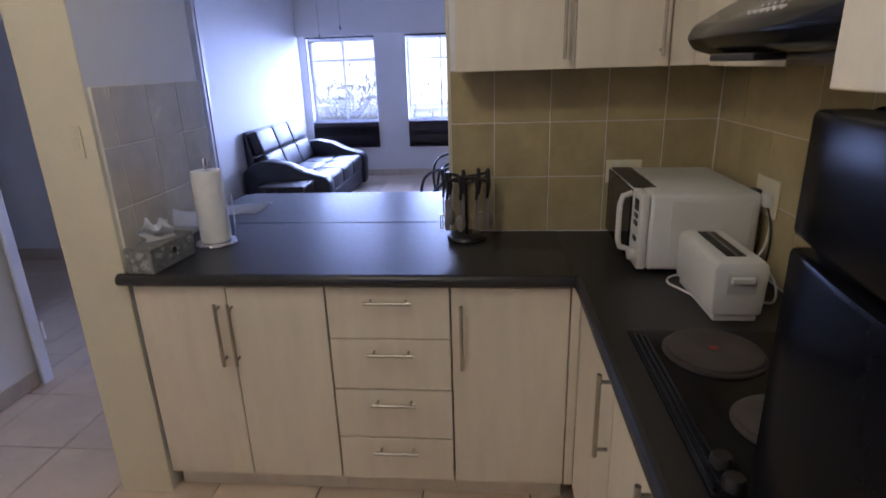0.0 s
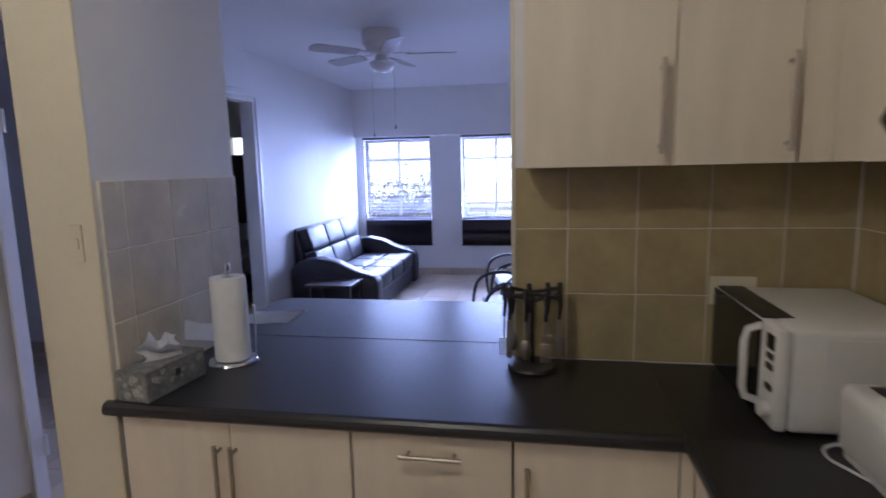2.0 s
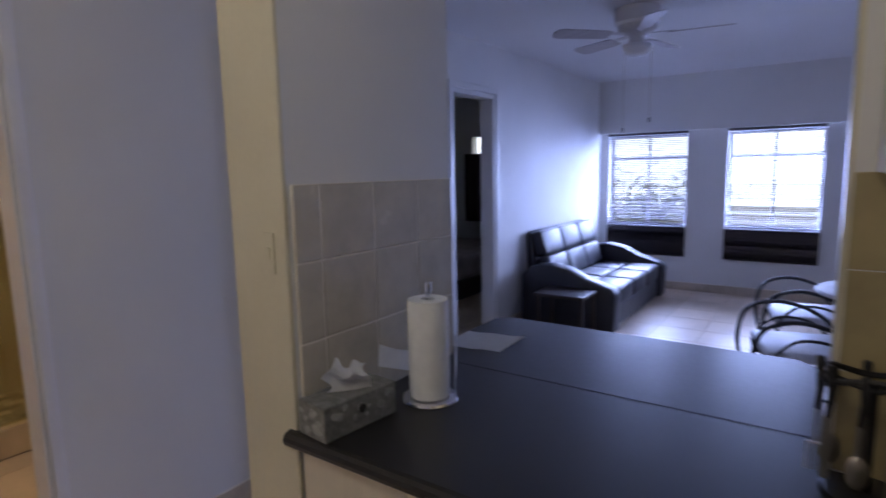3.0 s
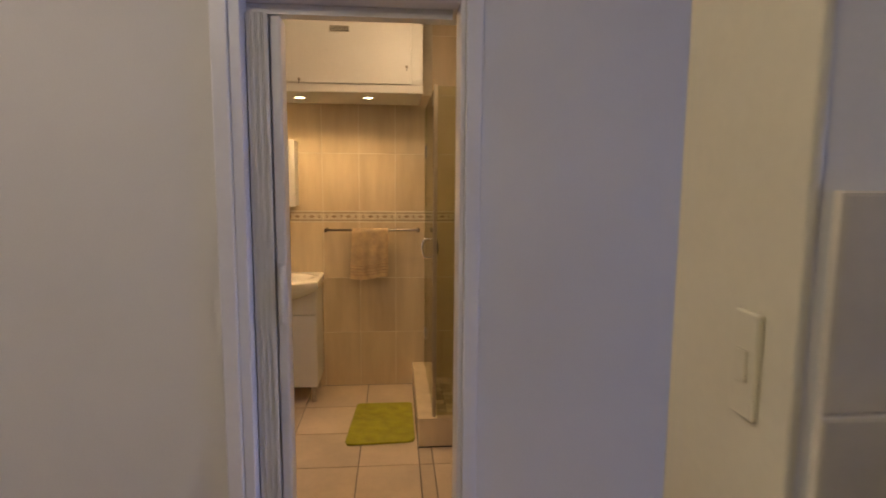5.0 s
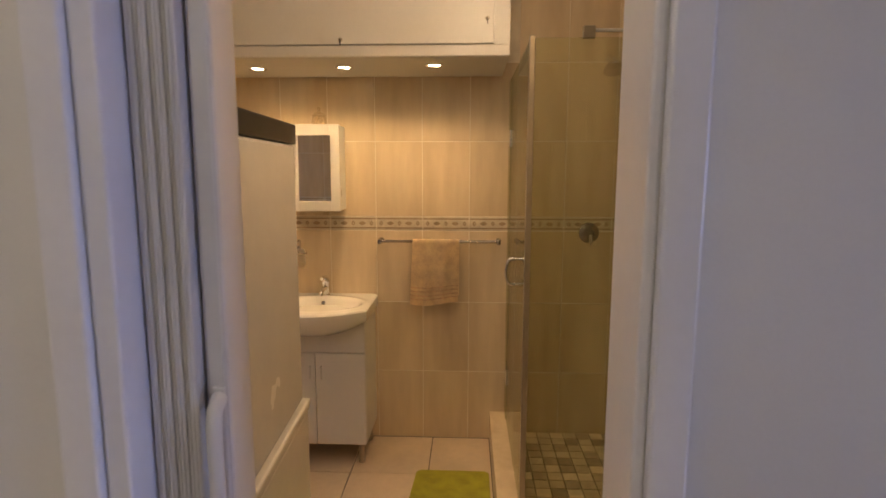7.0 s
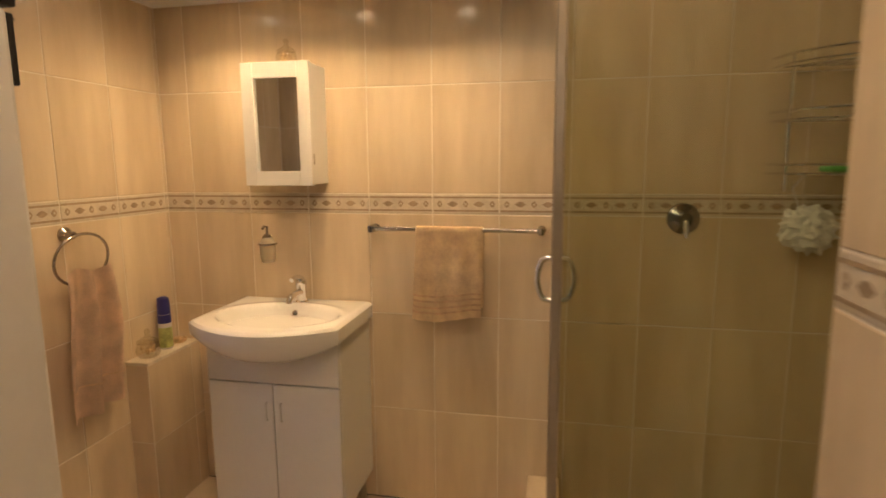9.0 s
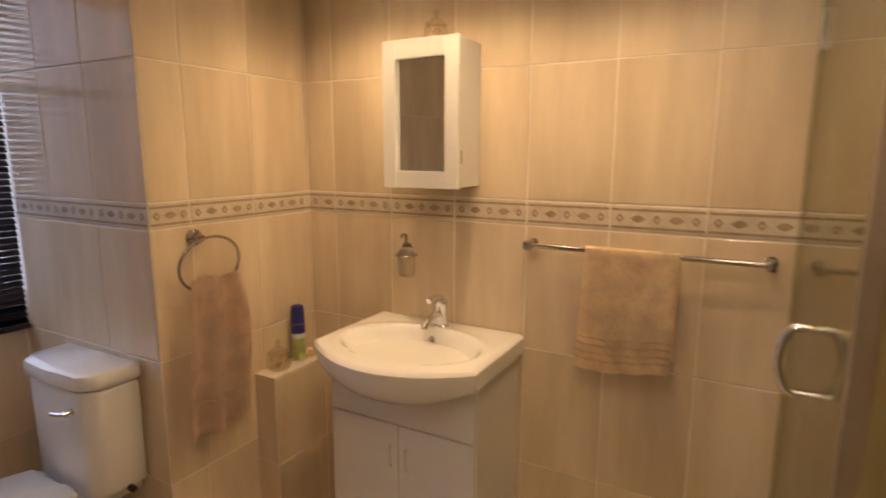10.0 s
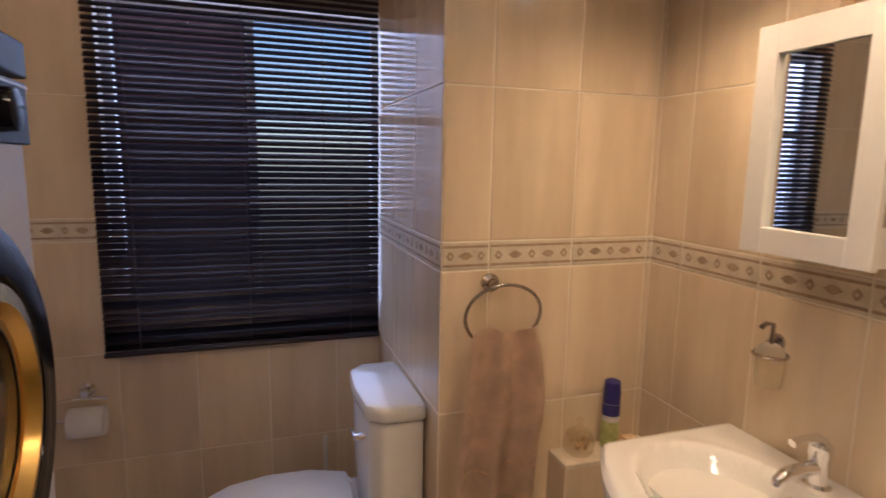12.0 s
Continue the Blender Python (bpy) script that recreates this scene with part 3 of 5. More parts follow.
part("door", box(1.841, 1.859, 1.682, 2.12, ZU - .002, 2.30, .002), WOODW, u)
u = thing("wall_cabinet", (1.85, 0.75, 1.495), "pale wall cabinet hung above the fridge", "kitchen cabinet", "kitchen wall units")
part("body", box(1.62, 2.03, 0.45, 1.068, 1.495, 2.30), WOODW, u)
part("door", box(1.600, 1.619, 0.45, 1.068, 1.493, 2.30, .002), WOODW, u)

hd = thing("cooker_hood", (1.85, 1.37, 1.53), "black slanted cooker hood with white control marks", "cooker hood")
prof = [(2.03, 1.535), (1.68, 1.535), (1.645, 1.545), (1.630, 1.568), (1.642, 1.592), (1.70, 1.626), (1.78, 1.666), (1.86, 1.692), (2.03, 1.715)]
part("body", prism(prof, "y", 1.075, 1.676, bevel=.006), BLACKG, hd, smooth=True)
part("filter", box(1.72, 2.0, 1.12, 1.63, 1.524, 1.5345, .003), STEEL, hd)
part("lamp_cover", box(1.655, 1.71, 1.40, 1.60, 1.522, 1.5345, .003), BLACKM, hd)
for i in range(6):
    y = 1.31 + i * 0.022
    part("control_button", box(1.648, 1.655, y, y + .010, 1.5945, 1.6015, .001), WHITEP, hd)
    part("control_mark", box(1.668, 1.672, y + .002, y + .006, 1.6065, 1.6105), WHITEP, hd)

hb = thing("hob", (1.75, 1.34, 0.9), "black enamel hob with solid cast-iron plates", "hob")
part("base", box(1.547, 2.01, 1.082, 1.627, 0.9, 0.912, .004), BLACKG, hb)
bm = bmesh.new()
for k in range(3):
    o = 0.008 + 0.012 * k
    tube([(1.547 + o, 1.085 + o, .913), (1.547 + o, 1.624 - o, .913)], .0035, 6, bm=bm)
part("rim", bm, BLACKG, hb, smooth=True)
for px, py, r in ((1.705, 1.515, 0.098), (1.735, 1.255, 0.082), (1.915, 1.5, 0.075), (1.915, 1.22, 0.09)):
    p = part("plate", lathe([(r + .008, .912), (r + .008, .916), (r, .917), (r, .924), (r - .006, .927), (.03, .927), (.026, .925), (0, .925)], (px, py, 0), 40), PLATE, hb, smooth=True)
    part("plate_mark", lathe([(.010, .9252), (.010, .9262), (0, .9262)], (px, py, 0), 20), RED, p)
for k in range(2):
    part("knob", lathe([(.018, .912), (.018, .925), (.014, .932), (0, .932)], (1.585, 1.10 + .05 * k, 0), 20), BLACKM, hb, smooth=True)

fr = thing("fridge", (1.8, 0.75, 0), "tall glossy black fridge freezer with a rounded door", "fridge")
part("body", box(1.635, 2.025, 0.46, 1.052, 0.01, 1.475, .01), FRIDGE, fr)


def fridge_door(name, z0, z1):
    pts = [(1.634, 0.46), (1.634, 1.052)]
    arc = [(1.578 - 0.030 * math.sin(math.pi * k / 10), 1.052 - 0.592 * k / 10) for k in range(11)]
    return part(name, prism([(1.634, 0.46), (1.634, 1.052)] + arc, "z", z0, z1, bevel=.008), FRIDGE, fr, smooth=True)


fridge_door("upper_door", 1.328, 1.473)
fridge_door("lower_door", 0.06, 1.313)
part("door_gap", box(1.605, 1.634, 0.47, 1.045, 1.3135, 1.3275), BLACKM, fr)
part("badge", box(1.578, 1.600, 0.98, 1.02, 1.44, 1.446), STEEL, fr)

# ---- things on the worktop ----
mw = thing("microwave", (1.84, 2.25, 0.9), "white microwave oven with a dark glass door and bar handle", "microwave")
part("body", box(1.690, 2.005, 2.030, 2.480, 0.912, 1.150, .014, seg=3), WHITEP, mw, smooth=True)
part("side_panel", box(1.75, 1.98, 2.0262, 2.0295, 0.955, 1.13, .001), WHITEP, mw)
part("front_frame", box(1.660, 1.6895, 2.030, 2.480, 0.914, 1.148, .008), WHITEP, mw, smooth=True)
part("door_glass", box(1.6535, 1.6595, 2.125, 2.478, 0.918, 1.146, .002), BLACKG, mw)
part("door_top_trim", box(1.661, 1.73, 2.13, 2.474, 1.1490, 1.1520, .001), BLACKM, mw)
part("handle", tube([(1.6535, 2.110, 0.955), (1.625, 2.110, 0.965), (1.618, 2.110, 0.99), (1.618, 2.110, 1.10), (1.625, 2.110, 1.128), (1.6535, 2.110, 1.138)], .009, 10), WHITEP, mw, smooth=True)
part("display", box(1.6565, 1.6595, 2.045, 2.085, 1.095, 1.130, .001), BLACKG, mw)
for k in range(4):
    part("button", box(1.6555, 1.6595, 2.048, 2.082, 1.072 - k * .024, 1.086 - k * .024, .001), BLACKM if k != 2 else WHITEP, mw)
part("dial", lathe([(.019, 0), (.019, .016), (.015, .02), (0, .02)], m=pose(1.6595, 2.066, .955, 0, -90, 0), seg=24), WHITEP, mw, smooth=True)
for dx, dy in ((1.71, 2.06), (2.0, 2.06), (1.71, 2.45), (2.0, 2.45)):
    part("foot", lathe([(.012, .9), (.012, .913), (0, .913)], (dx, dy, 0), 12), BLACKM, mw)

ts = thing("toaster", (1.82, 1.83, 0.9), "white long-slot toaster with a side lever", "toaster")
part("base", box(1.770, 1.876, 1.70, 1.965, 0.9, 0.918, .006), WHITEP, ts, smooth=True)
tp = [(1.762, 0.918), (1.756, 1.04), (1.766, 1.060), (1.880, 1.060), (1.890, 1.04), (1.884, 0.918)]
part("body", prism(tp, "y", 1.690, 1.975, bevel=.012), WHITEP, ts, smooth=True)
part("slot", box(1.800, 1.846, 1.735, 1.945, 1.0595, 1.0625, .001), BLACKM, ts)
part("slot_grille", box(1.820, 1.826, 1.735, 1.945, 1.062, 1.0645), STEEL, ts)
part("end_recess", box(1.790, 1.858, 1.6875, 1.6895, 0.978, 1.034, .0008), BOXLITE, ts)
part("lever", box(1.797, 1.850, 1.677, 1.6872, 1.008, 1.024, .003), WHITEP, ts)


def cable(pts, material, label):
    single("cable", tube(pts, .0035, 6), material, pts[0], label, "cable", smooth=True)


def arc_pts(ctrl, n=24):
    """A smooth run through the control points."""
    c = [Vector(p) for p in ctrl]
    c = [c[0]] + c + [c[-1]]
    out = []
    for i in range(1, len(c) - 2):
        for k in range(n // (len(c) - 3)):
            t = k / (n // (len(c) - 3))
            a, b, d, e = c[i - 1], c[i], c[i + 1], c[i + 2]
            out.append(0.5 * (2 * b + (d - a) * t + (2 * a - 5 * b + 4 * d - e) * t * t + (3 * b - a - 3 * d + e) * t ** 3))
    return out + [c[-2]]


cable(arc_pts([(1.83, 1.977, .93), (1.76, 2.00, .905), (1.735, 1.95, .9045), (1.755, 1.90, .9045), (1.775, 1.86, .9045)], 32), WHITEP, "white toaster flex lying on the worktop")
cable(arc_pts([(1.87, 1.977, 0.95), (1.93, 1.97, .99), (1.985, 1.88, .955), (1.96, 1.80, .91), (1.915, 1.86, .9045), (1.93, 2.0, .9045), (2.02, 2.02, 0.98), (2.029, 2.02, 1.12)], 56), WHITEP, "white toaster flex looping up to the socket")
cable(arc_pts([(2.024, 2.10, 1.14), (2.024, 2.03, 1.10), (2.022, 1.99, 1.02), (2.02, 2.0, .905)], 30), BLACKM, "black microwave flex hanging from the socket")
so = thing("wall_socket", (2.03, 2.06, 1.1), "white double wall socket with plugs", "socket")
part("plate", box(2.0245, 2.0295, 1.99, 2.13, 1.08, 1.19, .003), CREAM, so)
part("plug", box(1.995, 2.0245, 2.08, 2.12, 1.11, 1.15, .006), BLACKM, so)
part("plug", box(2.002, 2.0245, 2.01, 2.05, 1.11, 1.15, .006), WHITEP, so)
so = thing("wall_socket", (1.70, 2.5, 1.13), "white wall socket on the tiled splashback", "socket")
part("plate", box(1.645, 1.775, 2.494, 2.4995, 1.09, 1.175, .003), CREAM, so)
part("switch", box(1.68, 1.695, 2.490, 2.494, 1.15, 1.17, .002), WHITEP, so)
sw = thing("light_switch", (-0.056, 2.028, 1.33), "cream light switch on the pier end", "switch")
part("plate", box(-0.075, -0.040, 2.0205, 2.0277, 1.285, 1.385, .002), CREAM, sw)
part("rocker", box(-0.066, -0.049, 2.0165, 2.0205, 1.32, 1.35, .001), CREAM, sw)

rl = thing("paper_towel_roll", (0.16, 2.36, 0.9), "white kitchen paper roll on a chrome stand", "paper towel")
part("stand_base", lathe([(.075, .9), (.078, .903), (.075, .909), (.02, .912), (0, .912)], (.16, 2.36, 0), 32), CHROME, rl, smooth=True)
part("roll", lathe([(.020, .914), (.054, .914), (.056, .93), (.056, 1.17), (.054, 1.182), (.020, 1.182), (.020, 1.16)], (.16, 2.36, 0), 36), PAPER, rl, smooth=True)
part("pole", lathe([(.007, .912), (.007, 1.195), (.012, 1.20), (.013, 1.215), (.010, 1.228), (0, 1.231)], (.16, 2.36, 0), 16), CHROME, rl, smooth=True)
part("tear_arm", tube([(.226, 2.39, .905), (.228, 2.392, 1.08), (.222, 2.39, 1.085)], .003, 8), CHROME, rl, smooth=True)
part("loose_sheet", sheet(lambda u, v: (.16 - .056 - .045 * u * (1 + .3 * v), 2.36 + .02 - .10 * u, 1.02 - .06 * v + .035 * u * math.sin(3 * v) + .03 * u), 8, 8, thick=.0008), PAPER, rl, smooth=True)
single("paper_sheet", sheet(lambda u, v: (-.085 + .22 * u, 2.76 + .20 * v + .04 * u, .9015 + .003 * math.sin(6 * u + 2 * v) ** 2), 10, 8, thick=.0006), PAPER, (.02, 2.87, .9),
       "white sheet of paper lying on the bar top", "paper")

tb = thing("tissue_box", (.065, 2.13, .9), "grey patterned tissue box with a tissue pulled out", "tissue box")
M = pose(.072, 2.135, .9, 0, 0, -6)
bm = box(-.052, .052, -.115, .115, 0, .085, .003)
bmesh.ops.transform(bm, matrix=M, verts=bm.verts)
part("box", bm, BOXGREY, tb)
rng = random.Random(3)
for k in range(22):
    side = k % 2
    q = (.0525, rng.uniform(-.10, .10), rng.uniform(.015, .07)) if side else (rng.uniform(-.04, .04), -.1155, rng.uniform(.015, .07))
    r0 = rng.uniform(.006, .013)
    pts = []
    for j in range(14):
        a = j * .75
        rr = r0 * (1 - j / 16)
        pts.append(M @ Vector((q[0], q[1] + rr * math.cos(a), q[2] + rr * math.sin(a)) if side else (q[0] + rr * math.cos(a), q[1], q[2] + rr * math.sin(a))))
    part("swirl", tube(pts, .0009, 4), BOXLITE, tb)
bm = lathe([(.011, 0), (.011, .0012), (.007, .0014), (0, .0014)], m=M @ pose(.0522, .0, .05, 0, 90, 0), seg=18)
part("seal", bm, BLACKM, tb)


def tissue(u, v):
    a = (u - .5) * 2
    x = .03 * a + .012 * math.sin(9 * v + 3 * u)
    y = .05 * a * (1 - .3 * v) + .012 * math.sin(7 * v)
    z = .083 + .075 * v * (0.65 + 0.35 * abs(math.sin(4.5 * u + .6))) + .012 * math.sin(12 * u) * v
    return M @ Vector((x, y, z))


part("tissue", sheet(tissue, 16, 10, thick=.0007), PAPER, tb, "crumpled white tissue", True)

cu = thing("cutlery_holder", (1.13, 2.42, .9), "black wire cutlery caddy with hanging spoons and forks", "cutlery stand")
cx, cy = 1.125, 2.41
part("base", lathe([(.072, .9), (.075, .906), (.07, .915), (.02, .918), (0, .918)], (cx, cy, 0), 28), BLACKM, cu, smooth=True)
part("pole", tube([(cx, cy, .915), (cx, cy, 1.13)], .006, 8), BLACKM, cu)
bm = tube([(cx + .085 * math.cos(a), cy + .05 * math.sin(a), 1.135 + .008 * math.sin(3 * a)) for a in [k * math.pi / 10 for k in range(20)]], .006, 8, closed=True)
tube([(cx - .085, cy, 1.135), (cx, cy, 1.11), (cx + .085, cy, 1.135)], .006, 8, bm=bm)
part("hanging_ring", bm, BLACKM, cu, smooth=True)
for k in range(9):
    a = k * 2 * math.pi / 9 + .3
    px, py = cx + .085 * math.cos(a), cy + .052 * math.sin(a)
    top = 1.165 - .018 * ((k * 5) % 4) / 3
    hnd = part("cutlery_handle", tube([(px, py, top), (px, py, top - .005), (px + .004, py, 1.10), (px, py, 1.06)], [.005, .008, .007, .005], 8), BLACKM, cu, smooth=True)
    if k % 3 == 1:
        bm = tube([(px, py, 1.06), (px, py, .99)], .003, 6)
        for j in range(4):
            tube([(px - .012 + .008 * j, py, .99), (px - .013 + .0085 * j, py, .935)], .0022, 5, bm=bm)
        tube([(px - .013, py, .99), (px + .013, py, .99)], .003, 5, bm=bm)
        part("fork_head", bm, STEEL, hnd)
    elif k % 3 == 0:
        bm = tube([(px, py, 1.06), (px, py, 1.0)], .003, 6)
        m = Matrix.Translation((px, py, .972)) @ Matrix.Diagonal((.019, .006, .032, 1))
        t2 = bmesh.new()
        bmesh.ops.create_uvsphere(t2, u_segments=14, v_segments=8, radius=1, matrix=m)
        merge(bm, t2)
        part("spoon_bowl", bm, STEEL, hnd, smooth=True)
    else:
        part("knife_blade", box(px - .008, px + .008, py - .001, py + .001, .94, 1.06, .0008), STEEL, hnd)

# fixtures assumed for the unseen kitchen, hall and bathroom lamps
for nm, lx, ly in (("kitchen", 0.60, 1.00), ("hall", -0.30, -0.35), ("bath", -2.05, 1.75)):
    cl = thing("assumed_ceiling_light", (lx, ly, CZ), "round white ceiling light, assumed and out of view", "ceiling light")
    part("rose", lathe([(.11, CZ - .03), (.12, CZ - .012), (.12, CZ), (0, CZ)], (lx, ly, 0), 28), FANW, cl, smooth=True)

# ---- living room ----
sf = thing("sofa", (-0.98, 6.95, 0), "black leather sofa bed with tufted back and curved arms", "sofa")
part("base", box(-1.25, -0.52, 6.22, 7.72, 0.04, 0.24, .02), LEATHER, sf)
for i in range(3):
    y0 = 6.24 + i * .49
    for j in range(2):
        x0 = -1.16 + j * .33
        part("seat_cushion", box(x0, x0 + .325, y0, y0 + .485, 0.24, 0.42, .035, seg=3), LEATHER, sf, smooth=True)
        bm = box(-.065, .065, y0, y0 + .485, 0, .255, .035, seg=3)
        bmesh.ops.transform(bm, matrix=Matrix.Translation((-1.20 - .085 * j, 0, .40 + .25 * j)) @ Euler((0, radians(-18), 0)).to_matrix().to_4x4(), verts=bm.verts)
        part("back_cushion", bm, LEATHER, sf, smooth=True)
part("back_frame", prism([(-1.42, .06), (-1.27, .06), (-1.33, .5), (-1.40, .90), (-1.44, .90)], "y", 6.22, 7.72, bevel=.02), LEATHER, sf, smooth=True)
arm = [(-1.40, .03), (-1.40, .50), (-1.28, .60), (-1.10, .62), (-.92, .585), (-.74, .50), (-.60, .46), (-.50, .43), (-.47, .37), (-.48, .03)]
for y0, y1 in ((6.02, 6.215), (7.725, 7.92)):
    part("armrest", prism(arm, "y", y0, y1, bevel=.03), LEATHER, sf, smooth=True)
st = thing("side_stool", (-.85, 5.78, 0), "low dark wooden stool beside the sofa arm", "stool")
part("top", box(-1.08, -.62, 5.62, 5.98, .40, .43, .006), WOODD, st)
for x in (-1.06, -.66):
    for y in (5.64, 5.94):
        part("leg", box(x, x + .03, y, y + .03, 0, .40, .003), WOODD, st)

fn = thing("ceiling_fan", (-.11, 5.2, CZ), "white five-blade ceiling fan with globe light and pull chains", "ceiling fan")
part("motor_housing", lathe([(.05, 2.40), (.10, 2.415), (.125, 2.44), (.13, 2.47), (.15, 2.485), (.155, 2.55), (.15, CZ), (0, CZ)], (-.11, 5.2, 0), 32), FANW, fn, smooth=True)
part("light_fitting", lathe([(.05, 2.335), (.055, 2.36), (.045, 2.40), (0, 2.405)], (-.11, 5.2, 0), 24), FANW, fn, smooth=True)
part("globe", lathe([(0, 2.265), (.05, 2.272), (.085, 2.295), (.10, 2.325), (.095, 2.345), (.05, 2.352), (0, 2.352)], (-.11, 5.2, 0), 28), OPAL, fn, smooth=True)
for k in range(5):
    m = pose(-.11, 5.2, 2.405, 0, 0, 72 * k + 8) @ pose(0, 0, 0, 12, 0, 0)
    bm = prism([(.20, -.045), (.24, -.055), (.55, -.065), (.585, -.05), (.595, 0), (.585, .05), (.55, .065), (.24, .055), (.20, .045)], "z", -.004, .004)
    bmesh.ops.transform(bm, matrix=m, verts=bm.verts)
    bl = part("blade", bm, FANB, fn)
    bm = box(.09, .24, -.016, .016, .0045, .011, .002)
    bmesh.ops.transform(bm, matrix=m, verts=bm.verts)
    part("blade_bracket", bm, FANW, bl)
for dx, z in ((-.085, 1.79), (.095, 1.85)):
    c = part("pull_chain", tube([(-.11 + dx, 5.2, 2.34), (-.11 + dx, 5.2, z)], .0022, 5), STEEL, fn)
    part("chain_weight", lathe([(0, z - .03), (.006, z - .025), (.007, z), (0, z + .004)], (-.11 + dx, 5.2, 0), 8), BLACKM, c)


def armchair(x, y, turn):
    c = thing("metal_armchair", (x, y, 0), "dark metal armchair with looped arms and pale seat", "chair", "chairs in the living room")
    m = pose(x, y, 0, 0, 0, turn)

    def put(name, bm, material, smooth=True):
        bmesh.ops.transform(bm, matrix=m, verts=bm.verts)
        part(name, bm, material, c, smooth=smooth)
    for s in (-.27, .27):
        put("side_loop", tube(arc_pts([(s, -.28, .012), (s, .28, .012), (s, .34, .12), (s, .20, .50), (s, -.05, .64), (s, -.27, .60), (s, -.33, .42), (s, -.30, .2), (s, -.28, .02)], 56), .013, 8), BLACKM)
        put("inner_loop", tube(arc_pts([(s, .24, .30), (s, .12, .50), (s, -.10, .54), (s, -.24, .40), (s, -.2, .30)], 28), .009, 8), BLACKM)
    put("seat", box(-.25, .25, -.26, .25, .40, .46, .025, seg=3), SEATC)
    bm = box(-.25, .25, -.03, .03, .46, .92, .025, seg=3)
    bmesh.ops.transform(bm, matrix=pose(0, .22, 0, -12, 0, 0) @ pose(0, 0, 0), verts=bm.verts)
    bmesh.ops.translate(bm, vec=(0, -.09, .02), verts=bm.verts)
    put("backrest", bm, SEATC)
    for yy in (-.22, .22):
        put("cross_bar", tube([(-.27, yy, .39), (.27, yy, .39)], .011, 8), BLACKM)


armchair(0.98, 5.05, -75)
armchair(0.98, 5.95, -80)
tbk = thing("round_table", (1.40, 5.5, 0), "small round table with a pale top", "table")
part("tabletop", lathe([(.40, .70), (.41, .71), (.40, .725), (0, .725)], (1.40, 5.5, 0), 40), SEATC, tbk, smooth=True)
part("column", lathe([(.20, 0), (.20, .02), (.03, .05), (.03, .70), (0, .70)], (1.40, 5.5, 0), 24), BLACKM, tbk, smooth=True)

# ---- bathroom things ----
cup = thing("ceiling_cupboard", (-3.3, 1.08, 2.05), "white high-level cupboard with a locked flap", "cupboard")
part("body", box(-3.60, -3.075, 0.289, 1.866, 2.052, CZ - .002), WHITEB, cup)
part("face_frame", box(-3.074, -3.06, 0.289, 1.868, 2.031, 2.075), WHITEB, cup)
part("face_frame", box(-3.074, -3.06, 1.803, 1.868, 2.076, CZ - .002), WHITEB, cup)
fl = part("flap", box(-3.073, -3.056, 0.40, 1.797, 2.081, CZ - .02, .003), WHITEB, cup)
part("vent", box(-3.0558, -3.050, 1.315, 1.43, 2.378, 2.412, .002), STEEL, fl)
for k in range(4):
    part("vent_slit", box(-3.0499, -3.0488, 1.32, 1.425, 2.382 + k * .008, 2.385 + k * .008), BLACKM, fl)
for y, z in ((1.132, 2.10), (1.77, 2.185)):
    part("lock", lathe([(.009, 0), (.009, .006), (.004, .008), (0, .008)], m=pose(-3.056, y, z, 0, 90, 0), seg=14), STEEL, fl)
    part("key", box(-3.046, -3.042, y - .002, y + .002, z - .025, z), BLACKM, fl)
for dx, dy in DOWN:
    d = thing("downlight", (dx, dy, 2.03), "recessed round downlight, lit", "downlight", "bathroom downlights")
    part("ring", lathe([(.030, 2.0275), (.040, 2.024), (.043, 2.0275), (.043, 2.0298), (.030, 2.0298)], (dx, dy, 0), 28, cap=False), CHROME, d, smooth=True)
    part("bulb", lathe([(0, 2.0278), (.028, 2.0278), (.028, 2.0296), (0, 2.0296)], (dx, dy, 0), 24), BULB, d)

# washing machine below, dryer on top, both facing the basin
MX, MY0, MY1 = -2.153, 0.592, 1.192
wm = thing("washing_machine", (-1.87, .90, 0), "white front-loading washing machine under a dryer", "washing machine")
part("body", box(MX - .015, -1.57, MY0, MY1 + .012, .012, .808, .012), WHITEE, wm)
part("top_plate", box(MX - .022, -1.57, MY0 - .005, MY1 + .018, .810, .840, .008), WHITEE, wm)
part("door_ring", lathe([(.20, 0), (.19, .03), (.14, .035), (.13, .012), (0, .012)], m=pose(MX - .015, .90, .40, 0, -90, 0), seg=36), BLACKG, wm, smooth=True)
part("control_panel", box(MX - .019, MX - .0155, MY0 + .01, MY1, .69, .79, .002), BLACKG, wm)
td = thing("tumble_dryer", (-1.87, .90, .841), "white tumble dryer with black panel, dark door ring and gold trim", "tumble dryer")
part("body", box(MX, -1.57, MY0, MY1, .842, 1.611, .010), WHITEE, td)
part("top", box(MX - .012, -1.57, MY0 - .002, MY1 + .002, 1.612, 1.668, .004), BLACKM, td, "black top cap")
part("control_panel", box(MX - .010, MX - .0005, MY0 + .004, MY1 - .004, 1.51, 1.605, .002), BLACKM, td)
part("panel_trim", box(MX - .012, MX - .0105, MY0 + .004, MY1 - .004, 1.596, 1.600), STEEL, td)
part("dial", lathe([(.032, 0), (.030, .02), (.02, .024), (0, .024)], m=pose(MX - .010, .72, 1.557, 0, -90, 0), seg=28), BLACKG, td, smooth=True)
part("panel_emblem", box(MX - .0125, MX - .0105, .80, .87, 1.54, 1.575, .0005), GOLD, td)
part("door_ring", lathe([(.255, 0), (.250, .022), (.225, .034), (.185, .030), (.175, .012), (.175, 0)], m=pose(MX - .0005, .90, 1.17, 0, -90, 0), seg=48, cap=False), BLACKG, td, "glossy black door ring", True)
